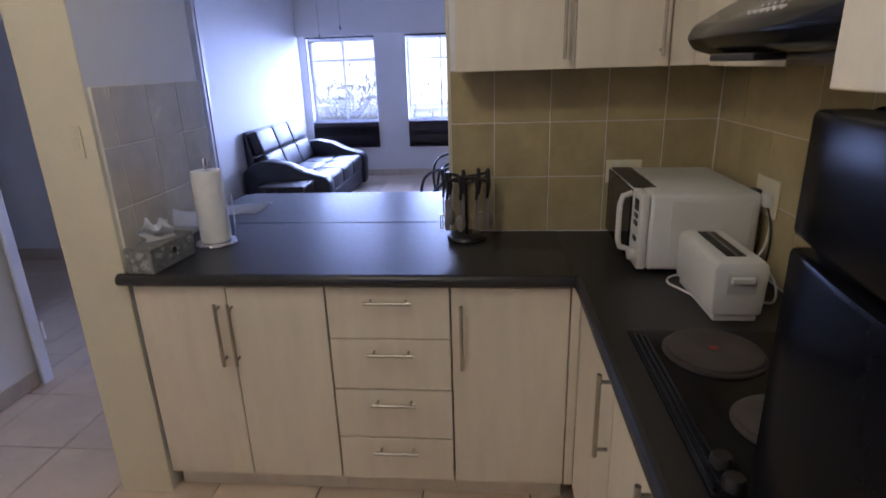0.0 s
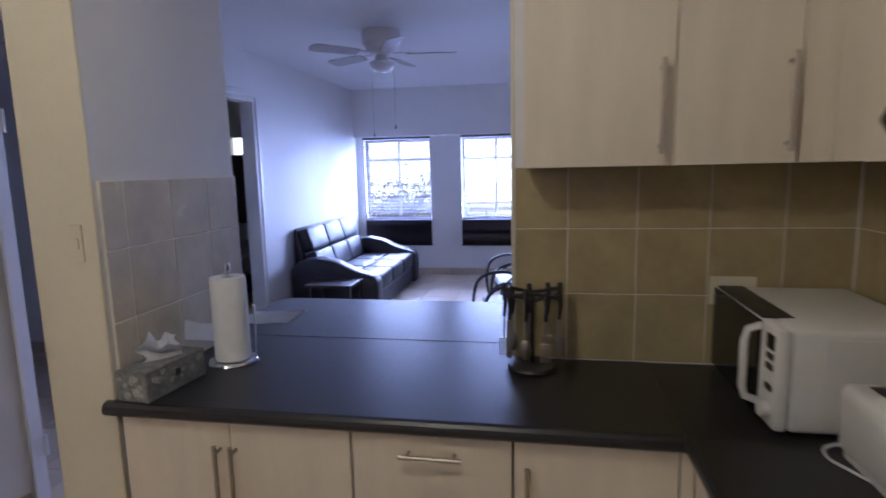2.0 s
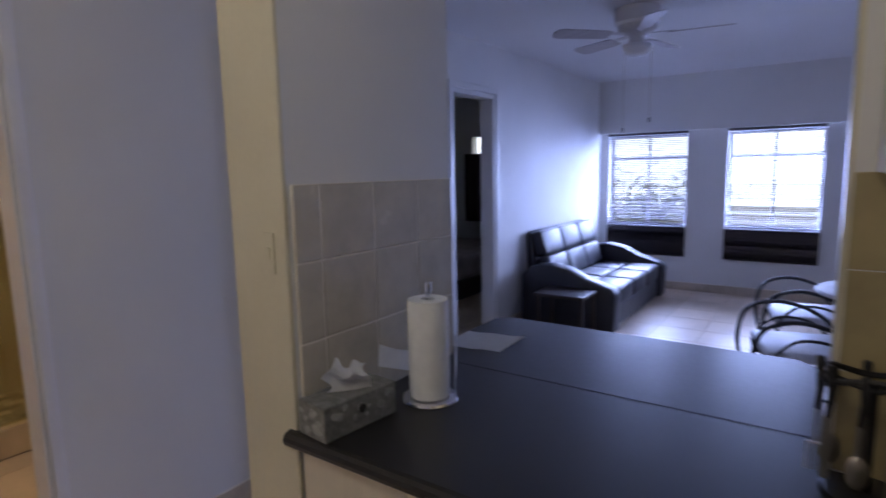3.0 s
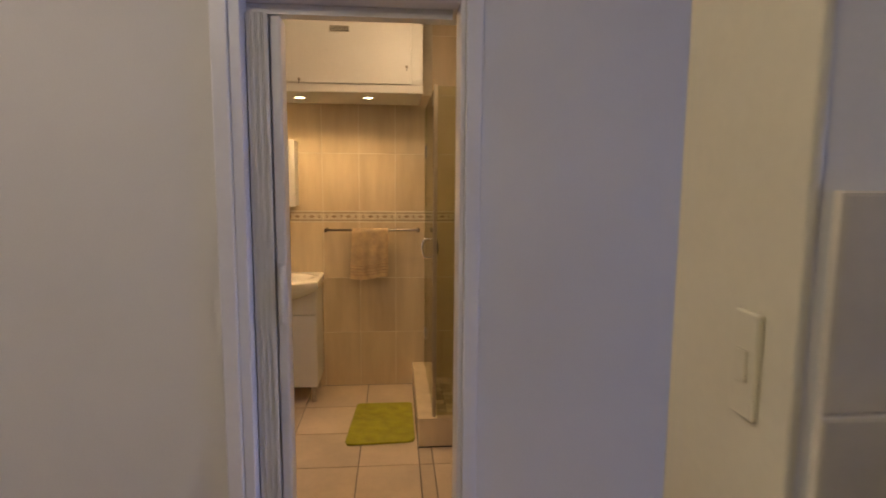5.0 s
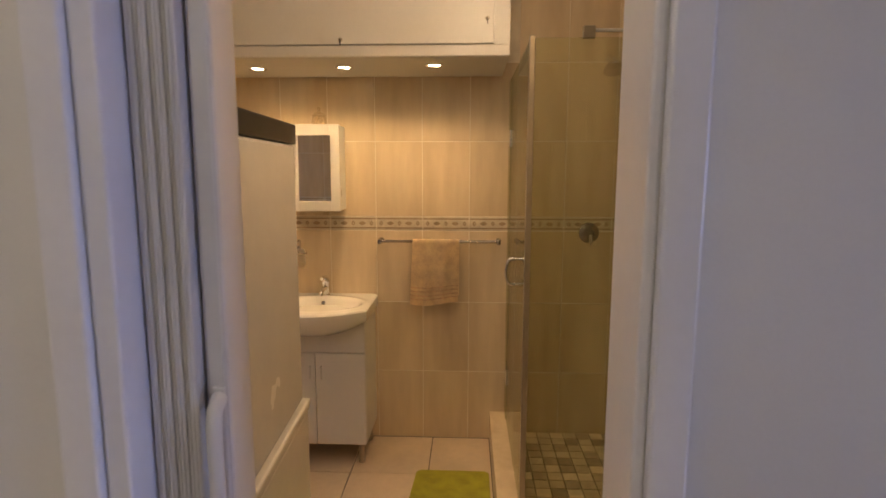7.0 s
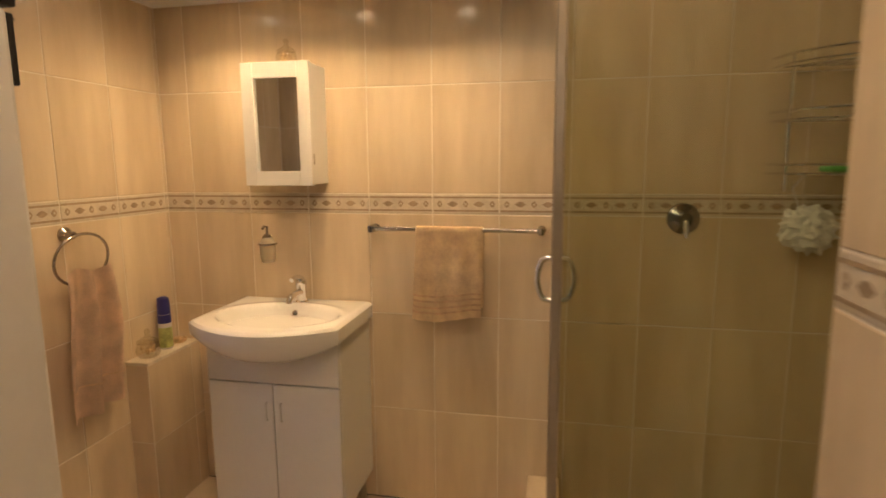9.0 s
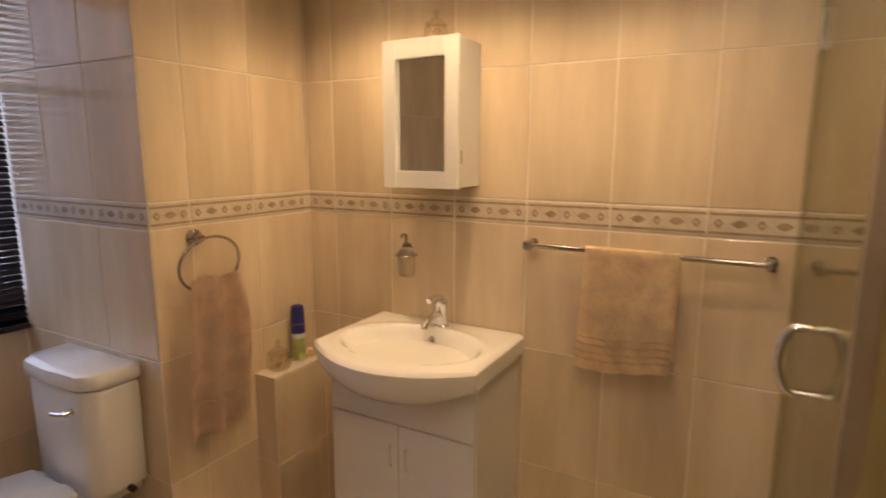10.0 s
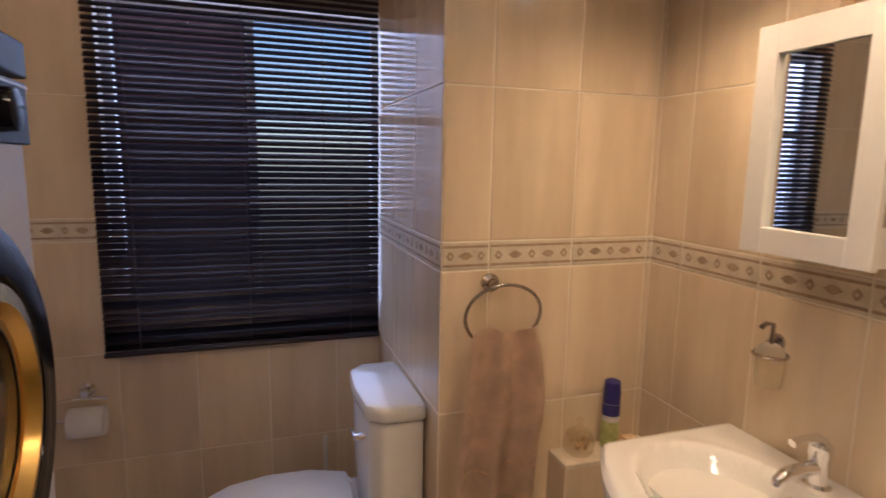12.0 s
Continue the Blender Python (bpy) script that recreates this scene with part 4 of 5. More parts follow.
part("door_trim", lathe([(.176, .013), (.174, .030), (.150, .034), (.140, .016), (.130, .014)], m=pose(MX - .0005, .90, 1.17, 0, -90, 0), seg=48, cap=False), GOLD, td, "gold inner door trim", True)
part("door_glass", lathe([(0, .02), (.08, .017), (.132, .012), (.132, .004), (0, .004)], m=pose(MX - .0005, .90, 1.17, 0, -90, 0), seg=36), BLACKG, td, smooth=True)

for m in (wm, td):
    turn = Matrix.Translation((MX, MY1, 0)) @ Euler((0, 0, radians(3))).to_matrix().to_4x4() @ Matrix.Translation((-MX, -MY1, 0))
    m.matrix_basis = turn @ Matrix.Translation(m.location)

# mirror cabinet
mc = thing("mirror_cabinet", (-3.52, .89, 1.325), "white bathroom wall cabinet with a mirror door", "cabinet")
part("body", box(-3.5995, -3.462, .760, 1.022, 1.327, 1.768, .002), WHITEB, mc)
bm = bmesh.new()
for y0, y1, z0, z1 in ((.755, .803, 1.323, 1.772), (.978, 1.026, 1.323, 1.772), (.803, .978, 1.323, 1.376), (.803, .978, 1.715, 1.772)):
    box(-3.4615, -3.442, y0, y1, z0, z1, .002, bm=bm)
d = part("door", bm, WHITEB, mc)
bm = box(-.003, .003, -.087, .087, 1.3765, 1.7145)
bmesh.ops.transform(bm, matrix=pose(-3.4535, .8905, 0, 0, 0, -2.6), verts=bm.verts)
part("mirror", bm, MIRROR, d)
part("hinge", box(-3.4625, -3.456, 1.0265, 1.029, 1.40, 1.44), STEEL, mc)


def glass_ornament(name, x, y, z, s, label):
    o = thing(name, (x, y, z), label, "ornament")
    part("jar", lathe([(0, z), (.030 * s, z), (.040 * s, z + .012 * s), (.040 * s, z + .035 * s), (.034 * s, z + .05 * s), (.030 * s, z + .052 * s)], (x, y, 0), 24, cap=False), CLEARG, o, smooth=True)
    rng = random.Random(int(y * 1000))
    for k in range(14):
        a, r = rng.random() * 6.3, rng.random() * .026 * s
        t = bmesh.new()
        bmesh.ops.create_icosphere(t, subdivisions=1, radius=.010 * s,
                                   matrix=pose(x + r * math.cos(a), y + r * math.sin(a), z + .011 * s + rng.random() * .033 * s, a * 50, a * 20, 0) @ Matrix.Diagonal((1, .7, .5, 1)))
        part("shell", t, SHELL, o, smooth=True)
    part("lid", lathe([(.037 * s, z + .052 * s), (.036 * s, z + .058 * s), (.012 * s, z + .074 * s), (.006 * s, z + .082 * s), (.011 * s, z + .092 * s), (.006 * s, z + .101 * s), (0, z + .103 * s)], (x, y, 0), 24), CLEARG, o, smooth=True)


glass_ornament("shell_jar", -3.52, .905, 1.7695, .95, "small glass jar with shells on the cabinet")
glass_ornament("shell_jar", -3.355, .335, .651, 1.1, "glass lidded jar full of shells on the ledge")
ds = thing("shell_dish", (-3.535, .335, .651), "small scallop shell dish on the tiled ledge", "dish")
part("dish", lathe([(.018, .651), (.030, .655), (.036, .668), (.033, .667), (.026, .660), (0, .658)], (-3.535, .335, 0), 18), SHELL, ds, smooth=True)
part("soap", box(-3.555, -3.515, .318, .352, .660, .676, .007), SHELL, ds, smooth=True)
can = thing("spray_can", (-3.46, .335, .651), "air freshener can with a blue cap and green label", "spray can")
part("can", lathe([(.024, .651), (.026, .655), (.026, .79), (.020, .803), (.0, .805)], (-3.46, .335, 0), 24), WHITEP, can, smooth=True)
part("label", lathe([(.0264, .658), (.0264, .742)], (-3.46, .335, 0), 24), GREENL, can, smooth=True)
part("band", lathe([(.0264, .760), (.0264, .796)], (-3.46, .335, 0), 24, cap=False), BLUEP, can, smooth=True)
part("cap", lathe([(.0255, .797), (.0255, .83), (.023, .862), (.012, .868), (0, .868)], (-3.46, .335, 0), 24), BLUEP, can, smooth=True)

# vanity and basin
va = thing("vanity_unit", (-3.44, .92, 0), "white two-door vanity cupboard on short legs", "cabinet")
part("body", box(-3.597, -3.285, .655, 1.175, .12, .794), WHITEB, va)
part("apron", box(-3.284, -3.268, .657, 1.173, .615, .794, .002), WHITEB, va)
for a, b, hy in ((.657, .913, .888), (.917, 1.173, .945)):
    d = part("door", box(-3.284, -3.268, a, b, .115, .609, .002), WHITEB, va)
    part("handle", tube([(-3.268, hy, .47), (-3.258, hy, .475), (-3.258, hy, .535), (-3.268, hy, .54)], .005, 8), WHITEP, d, smooth=True)
for x in (-3.31, -3.56):
    for y in (.69, 1.14):
        part("leg", lathe([(.016, 0), (.018, .02), (.013, .06), (.018, .12)], (x, y, 0), 14), STEEL, va, smooth=True)

bs = thing("washbasin", (-3.4, .91, .78), "white ceramic washbasin with a bowed front", "basin")
Y0, Y1 = .615, 1.190


def rim(y):
    s = (y - (Y0 + Y1) / 2) / ((Y1 - Y0) / 2)
    return -3.235 + .125 * (1 - s * s)


def basin_top(u, v):
    y = Y0 + (Y1 - Y0) * u
    x = -3.598 + (rim(y) + 3.598) * v
    ex, ey = (x + 3.345) / .165, (y - .91) / .235
    r = math.sqrt(ex * ex + ey * ey)
    z = .832 - (.125 * (1 - min(1, r) ** 2.6) if r < 1 else 0)
    lip = min(u, 1 - u) * 30
    z += .004 * math.exp(-((r - 1.05) / .12) ** 2)
    z -= .012 * max(0, 1 - lip) ** 2 + .012 * max(0, (v - .965) / .035) ** 2
    return (x, y, z)


def basin_under(u, v):
    y = Y0 + (Y1 - Y0) * u
    s = abs(2 * u - 1)
    x1 = rim(y)
    drop = .05 + .085 * max(0, 1 - s ** 2.2) * 1.0
    k = v
    return (x1 + .001 - (.16 * (1 - s * s) + .01) * k ** 2.0, y, .821 - drop * math.sin(k * math.pi / 2))


part("bowl", sheet(basin_top, 56, 44), CERAM, bs, smooth=True)
part("front_skirt", sheet(basin_under, 48, 10), CERAM, bs, smooth=True)
part("side", box(-3.598, -3.237, Y0, Y0 + .004, .772, .821), CERAM, bs)
part("side", box(-3.598, -3.237, Y1 - .004, Y1, .772, .821), CERAM, bs)
part("back_block", box(-3.598, -3.26, Y0 + .005, Y1 - .005, .777, .790), CERAM, bs)
part("drain", lathe([(.022, .7085), (.024, .711), (.018, .712), (.012, .710), (0, .710)], (-3.36, .91, 0), 22), CHROME, bs, smooth=True)
part("overflow", lathe([(.012, 0), (.012, .003), (.008, .004), (.006, .001), (0, .001)], m=pose(-3.482, .91, .803, 0, 62, 0), seg=16), CHROME, bs, smooth=True)
tp = thing("mixer_tap", (-3.545, .91, .83), "chrome single-lever basin mixer tap", "tap")
part("body", lathe([(.026, .829), (.026, .835), (.020, .842), (.020, .895), (.023, .905), (.022, .922), (.012, .930), (0, .931)], (-3.545, .91, 0), 24), CHROME, tp, smooth=True)
part("spout", tube([(-3.54, .91, .875), (-3.50, .91, .878), (-3.455, .91, .872), (-3.437, .91, .862), (-3.435, .91, .852)], [.015, .014, .013, .012, .011], 14), CHROME, tp, smooth=True)
part("lever", tube([(-3.548, .91, .926), (-3.53, .91, .938), (-3.49, .91, .945), (-3.462, .91, .938)], [.014, .011, .007, .009], 12), CHROME, tp, smooth=True)

for ob in (bs, tp):
    ob.location.z += .018

so = thing("soap_dispenser", (-3.56, .77, 1.05), "glass soap dispenser in a chrome wall holder", "soap dispenser")
part("bracket", tube([(-3.599, .742, 1.10), (-3.575, .742, 1.10), (-3.56, .745, 1.095)], .008, 10), CHROME_DKREFL, so, smooth=True)
part("rosette", lathe([(.02, 0), (.02, .006), (.012, .012), (0, .012)], m=pose(-3.5995, .742, 1.10, 0, 90, 0), seg=20), CHROME_DKREFL, so, smooth=True)
part("ring", tube([(-3.545 + .034 * math.cos(a), .772 + .034 * math.sin(a), 1.085) for a in [k * math.pi / 12 for k in range(24)]], .004, 8, closed=True), CHROME_DKREFL, so, smooth=True)
part("bottle", lathe([(0, 1.01), (.024, 1.012), (.029, 1.03), (.030, 1.09), (.022, 1.105), (.012, 1.11), (0, 1.11)], (-3.545, .772, 0), 22), FROST, so, smooth=True)
part("pump", tube([(-3.545, .772, 1.108), (-3.545, .772, 1.155), (-3.525, .772, 1.158), (-3.51, .772, 1.15)], .005, 8), CHROME_DKREFL, so, smooth=True)

# towel rail and towels
tr = thing("towel_rail", (-3.57, 1.53, 1.15), "double chrome towel rail on the tiled wall", "towel rail")
for x, z in ((-3.535, 1.158), (-3.562, 1.150)):
    part("bar", tube([(x, 1.215, z), (x, 1.86, z)], .006, 10), CHROME_DKREFL, tr, smooth=True)
for y in (1.215, 1.86):
    part("bracket", box(-3.599, -3.525, y - .011, y + .011, 1.140, 1.168, .005), CHROME_DKREFL, tr, smooth=True)
    part("wall_plate", lathe([(.016, 0), (.016, .006), (.012, .01), (0, .01)], m=pose(-3.5995, y, 1.154, 0, 90, 0), seg=20), CHROME_DKREFL, tr, smooth=True)


def hung(u, v, y0, y1, z_top, front, back, x):
    """A towel over a bar at x: v runs from the back hem over the bar to the front hem."""
    y = y0 + (y1 - y0) * u
    total = back + front + .04
    s = v * total
    wob = .006 * math.sin(u * 9 + 1) + .004 * math.sin(u * 21)
    if s < back:
        return (x - .013 + wob * .3, y, z_top - (back - s))
    if s < back + .04:
        a = (s - back) / .04 * math.pi
        return (x - .013 * math.cos(a), y, z_top + .011 * math.sin(a))
    d = s - back - .04
    return (x + .014 + wob * min(1, d * 6) + .012 * d, y + .03 * d * (u - .5) - .03 * d, z_top - d - .012 * math.sin(u * 5) * d * 3)


tw = thing("towel", (-3.53, 1.52, .8), "folded beige terry towel hung over the rail", "towel")
part("cloth", sheet(lambda u, v: hung(u, v, 1.395, 1.648, 1.158, .345, .30, -3.540), 26, 60, thick=.007), TOWEL, tw, smooth=True)
for zz in (.905, .885, .862, .842):
    part("woven_stripe", sheet(lambda u, v, zz=zz: (hung(u, (.34 + (1.158 - zz)) / .685, 1.395, 1.648, 1.158, .345, .30, -3.540)[0] + .0035,
                                                    hung(u, (.34 + (1.158 - zz)) / .685, 1.395, 1.648, 1.158, .345, .30, -3.540)[1], zz + .007 * v - .012 * math.sin(u * 5) * (1.158 - zz) * 3), 24, 1, thick=.002), TOWELB, tw)

rg = thing("towel_ring", (-3.12, .31, 1.17), "chrome towel ring on the tiled pier", "towel ring")
part("rosette", lathe([(.026, 0), (.026, .008), (.014, .016), (.012, .04), (0, .04)], m=pose(-3.10, .2885, 1.172, -90, 0, 0), seg=22), CHROME_DKREFL, rg, smooth=True)
part("ring", tube([(-3.13 + .112 * math.cos(a), .322 + .012 * math.sin(a), 1.085 + .088 * math.sin(a)) for a in [k * math.pi / 20 for k in range(40)]], .005, 10, closed=True), CHROME_DKREFL, rg, smooth=True)


def ring_towel(u, v):
    w = .19 + .06 * min(1, v * 2.2)
    x = -2.995 - (.25 - w) * .5 - w * u - .01 * math.sin(v * 5)
    y = .340 + .024 * math.sin(u * 14 + 1 + v) * (.5 + .6 * v) + .014 * math.sin(u * 6) + .012
    z = 1.052 - .50 * v + .012 * math.sin(u * 7) * (1 - v)
    return (x, y, z)


tw = thing("towel", (-3.13, .34, .55), "beige hand towel bunched through the towel ring", "towel")
part("cloth", sheet(ring_towel, 40, 44, thick=.010), TOWEL_SHADED, tw, smooth=True)
part("hem_band", sheet(lambda u, v: (ring_towel(u, .78 + .012 * v)[0], ring_towel(u, .78)[1] + .0095, ring_towel(u, .78 + .012 * v)[2]), 30, 1, thick=.003), TOWELB, tw)

for ob in (rg, tw):
    ob.location.x += .028

# toilet
tl = thing("toilet", (-2.65, 0, 0), "white close-coupled toilet with the lid down", "toilet")
part("cistern", prism([(-2.925, -.185), (-2.80, -.185), (-2.765, -.14), (-2.755, 0), (-2.765, .14), (-2.80, .185), (-2.925, .185)], "z", .40, .742, bevel=.015), CERAM, tl, smooth=True)
part("cistern_lid", prism([(-2.93, -.195), (-2.795, -.195), (-2.752, -.145), (-2.742, 0), (-2.752, .145), (-2.795, .195), (-2.93, .195)], "z", .743, .797, bevel=.018), CERAM, tl, smooth=True)
h = part("flush_lever", tube([(-2.757, .11, .68), (-2.735, .11, .68), (-2.73, .10, .678), (-2.728, .05, .672)], [.012, .01, .008, .007], 10), CHROME, tl, smooth=True)
outl = [(-2.74, -.13), (-2.62, -.178), (-2.48, -.185), (-2.36, -.155), (-2.285, -.095), (-2.26, 0), (-2.285, .095), (-2.36, .155), (-2.48, .185), (-2.62, .178), (-2.74, .13)]
part("seat", prism(outl, "z", .400, .418, bevel=.006), WHITEP, tl, smooth=True)
part("lid", prism([(x, y * .98) for x, y in outl], "z", .420, .440, bevel=.009), WHITEP, tl, smooth=True)
bm = bmesh.new()
rings = []
for z, k, sh in ((0, .62, -.05), (.06, .58, -.05), (.2, .66, -.03), (.32, .9, 0), (.395, .97, 0), (.399, .95, 0)):
    rings.append([bm.verts.new((-2.55 + (x + 2.55) * k + sh, y * k, z)) for x, y in outl])
for a, b in zip(rings, rings[1:]):
    for i in range(len(a)):
        bm.faces.new((a[i], a[(i + 1) % len(a)], b[(i + 1) % len(a)], b[i]))
bm.faces.new(rings[-1])
bm.faces.new(rings[0][::-1])
part("pan", bm, CERAM, tl, smooth=True)
for y in (-.07, .07):
    part("seat_hinge", tube([(-2.735, y - .02, .43), (-2.735, y + .02, .43)], .012, 10), WHITEP, tl, smooth=True)
part("back_shelf", box(-2.925, -2.73, -.15, .15, .36, .399, .01), CERAM, tl, smooth=True)
part("inlet_bolt", tube([(-2.86, .187, .405), (-2.86, .205, .405)], .011, 10), BLACKM, tl)
br = thing("toilet_brush", (-2.70, -.40, 0), "white toilet brush in its pot", "toilet brush")
part("pot", lathe([(.05, 0), (.055, .02), (.045, .14), (.02, .16), (0, .16)], (-2.70, -.40, 0), 20), WHITEP, br, smooth=True)
part("handle", lathe([(.008, .16), (.008, .40), (.012, .42), (.008, .44), (0, .44)], (-2.70, -.40, 0), 10), WHITEP, br, smooth=True)

th = thing("toilet_roll_holder", (-1.87, -.46, .66), "chrome toilet roll holder with a white roll", "toilet roll")
part("rosette", lathe([(.026, 0), (.026, .008), (.014, .014), (.012, .05), (0, .05)], m=pose(-1.89, -.4995, .685, -90, 0, 0), seg=20), CHROME, th, smooth=True)
part("arm", tube([(-1.96, -.45, .665), (-1.89, -.45, .672), (-1.78, -.45, .665), (-1.775, -.45, .60), (-1.78, -.45, .595), (-1.95, -.45, .595)], .005, 8), CHROME, th, smooth=True)
part("roll", lathe([(.018, 0), (.050, 0), (.052, .005), (.052, .105), (.050, .11), (.018, .11)], m=pose(-1.95, -.447, .585, 0, 90, 0), seg=30), PAPER, th, smooth=True)

# bath mat
single("bath_mat", prism([(-3.22, 1.46), (-3.20, 1.44), (-2.67, 1.408), (-2.635, 1.42), (-2.63, 1.445), (-2.645, 1.77), (-2.66, 1.80), (-2.69, 1.81), (-3.20, 1.81), (-3.22, 1.79)], "z", .0005, .014, bevel=.004),
       MAT_G, (-2.93, 1.62, 0), "lime green pile bath mat on the tiled floor", "bath mat")

# shower enclosure
sh = thing("shower_screen", (-3.1, 1.92, .165), "frameless tinted glass shower screen with chrome fittings", "shower screen")
g = part("side_glass", box(-3.50, -2.635, 1.911, 1.919, .175, 2.005, .001), SHGLASS, sh)
part("front_glass", box(-2.628, -2.620, 1.928, 2.918, .175, 2.005, .001), SHGLASS, sh)
part("corner_profile", box(-2.634, -2.612, 1.906, 1.927, .166, 2.012, .003), STEEL, sh)
part("wall_profile", box(-3.599, -3.502, 1.908, 1.922, .166, 2.005, .003), SHGLASS, sh)
for z in (.42, 1.70):
    part("hinge", box(-3.53, -3.47, 1.903, 1.927, z - .045, z + .045, .004), CHROME, sh)
for s in (-1, 1):
    part("handle", tube(arc_pts([(-3.02, 1.915 + s * .006, 1.145), (-3.02, 1.915 + s * .036, 1.14), (-3.02, 1.915 + s * .05, 1.088), (-3.02, 1.915 + s * .036, 1.036), (-3.02, 1.915 + s * .006, 1.03)], 28), .008, 10), CHROME, sh, smooth=True)
part("wall_channel", box(-2.634, -2.614, 2.9185, 2.921, .166, 2.005), STEEL, sh)
kb = structure("kerb_shower", box(-2.69, -2.598, 1.827, 2.92, 0, .158), GROUT)
structure("kerb_shower_side", box(-3.602, -2.691, 1.827, 1.945, 0, .158), GROUT)
vl = thing("shower_valve", (-3.58, 2.352, 1.20), "round chrome shower mixer valve", "shower valve")
part("plate", lathe([(.056, 0), (.054, .008), (.026, .016), (.024, .05), (0, .052)], m=pose(-3.5995, 2.352, 1.202, 0, 90, 0), seg=32), CHROME_DKREFL, vl, smooth=True)
part("lever", tube([(-3.555, 2.352, 1.195), (-3.54, 2.352, 1.165), (-3.535, 2.352, 1.140)], [.010, .008, .006], 10), CHROME, vl, smooth=True)
hd2 = thing("overhead_shower", (-3.5, 2.46, 2.1), "chrome shower head on a short wall arm", "shower head")
part("arm", tube([(-3.599, 2.41, 2.11), (-3.55, 2.41, 2.12), (-3.50, 2.42, 2.09)], .012, 10), CHROME, hd2, smooth=True)
part("head", lathe([(.016, 0), (.024, .02), (.050, .05), (.054, .066), (0, .068)], m=pose(-3.50, 2.42, 2.095, 0, 150, 0), seg=24), CHROME, hd2, smooth=True)
br2 = thing("glass_brace", (-2.7, 2.35, 2.24), "square bracket with a white bar above the shower", "bracket")
part("block", box(-3.599, -3.56, 2.28, 2.34, 2.215, 2.275, .003), STEEL, br2)
part("bar", tube([(-3.58, 2.34, 2.255), (-3.58, 2.92, 2.255)], .009, 10), TRIM, br2)
ca = thing("shower_caddy", (-3.5, 2.8, 1.35), "three-tier chrome corner caddy in the shower", "caddy")
for z in (1.39, 1.56, 1.735):
    bm = tube(arc_pts([(-3.59, 2.66, z), (-3.47, 2.70, z), (-3.37, 2.80, z), (-3.34, 2.91, z)], 24), .005, 6)
    tube(arc_pts([(-3.59, 2.66, z - .03), (-3.47, 2.70, z - .03), (-3.37, 2.80, z - .03), (-3.34, 2.91, z - .03)], 24), .004, 6, bm=bm)
    for k in range(6):
        tube([(-3.59 + .045 * k, 2.915, z - .03), (-3.59, 2.915 - .045 * k, z - .03)], .003, 5, bm=bm)
    part("basket", bm, CHROME, ca, smooth=True)
for p in ((-3.592, 2.72), (-3.40, 2.916)):
    part("upright", tube([(*p, 1.30), (*p, 1.76)], .005, 8), CHROME, ca)
ca.location.y -= .055
single("soap_bar", box(-3.55, -3.44, 2.745, 2.825, 1.366, 1.386, .008), mat("green_soap", (.10, .45, .10), .4), (-3.5, 2.785, 1.366), "green soap bar on the caddy shelf", "soap", smooth=True)
t = bmesh.new()
bmesh.ops.create_icosphere(t, subdivisions=4, radius=.074, matrix=Matrix.Translation((-3.52, 2.77, 1.18)))
for v in t.verts:
    d = (v.co - Vector((-3.52, 2.77, 1.18)))
    v.co += d * (.35 * noise.noise(d * 55) + .25 * noise.noise(d * 120))
pf = thing("bath_puff", (-3.52, 2.77, 1.18), "white net bath puff hanging from the caddy", "bath puff")
part("puff", t, PAPER, pf)
pf.location.y -= .05
part("loop", tube([(-3.55, 2.76, 1.22), (-3.585, 2.74, 1.31), (-3.55, 2.76, 1.36)], .002, 5), PAPER, pf)

# ---- tiles ----
TILES = {}


def tile_mesh(name, w, h, t, material, decor=False):
    """A glazed tile lying in its own plane, x along, z up, facing -y."""
    key = (name, round(w, 3), round(h, 3), material.name)
    if key not in TILES:
        bm = bmesh.new()
        e = min(.0025, w / 6, h / 6)
        f = [bm.verts.new((sx * (w / 2 - e), -t, sz * (h / 2 - e))) for sx, sz in ((-1, -1), (1, -1), (1, 1), (-1, 1))]
        b = [bm.verts.new((sx * w / 2, -t + .001, sz * h / 2)) for sx, sz in ((-1, -1), (1, -1), (1, 1), (-1, 1))]
        c = [bm.verts.new((sx * w / 2, 0, sz * h / 2)) for sx, sz in ((-1, -1), (1, -1), (1, 1), (-1, 1))]
        bm.faces.new(f)
        for p, q in ((f, b), (b, c)):
            for i in range(4):
                bm.faces.new((p[i], q[i], q[(i + 1) % 4], p[(i + 1) % 4]))
        if decor:
            for z in (-.0255, .0255):
                box(-w / 2 + .002, w / 2 - .002, -t - .0014, -t + .001, z - .0035, z + .0035, bm=bm, mi=1)
            n = max(1, round(w / .052))
            for k in range(n):
                x = -w / 2 + (k + .5) * w / n
                s, q = (.021, .011) if k % 2 else (.011, .013)
                if s < w / 2:
                    prism([(x - s, 0), (x - s * .4, -q * .8), (x, -q), (x + s * .4, -q * .8), (x + s, 0), (x + s * .4, q * .8), (x, q), (x - s * .4, q * .8)], "y", -t - .0012, -t + .001, bm=bm, mi=1)
                    if k % 2 == 0:
                        prism([(x - .004, 0), (x, -.005), (x + .004, 0), (x, .005)], "y", -t - .0020, -t - .0011, bm=bm, mi=0)
        TILES[key] = mesh_of(name, bm, [material, BANDB] if decor else material)
    return TILES[key]


def cells(a, b, start, pitch):
    """The stretches between joints from a to b, with joints at start + k * pitch."""
    out, k = [], math.floor((a - start) / pitch)
    while start + k * pitch < b - .004:
        lo, hi = max(a, start + k * pitch), min(b, start + (k + 1) * pitch)
        if hi - lo > .012:
            out.append((lo, hi))
        k += 1
    return out


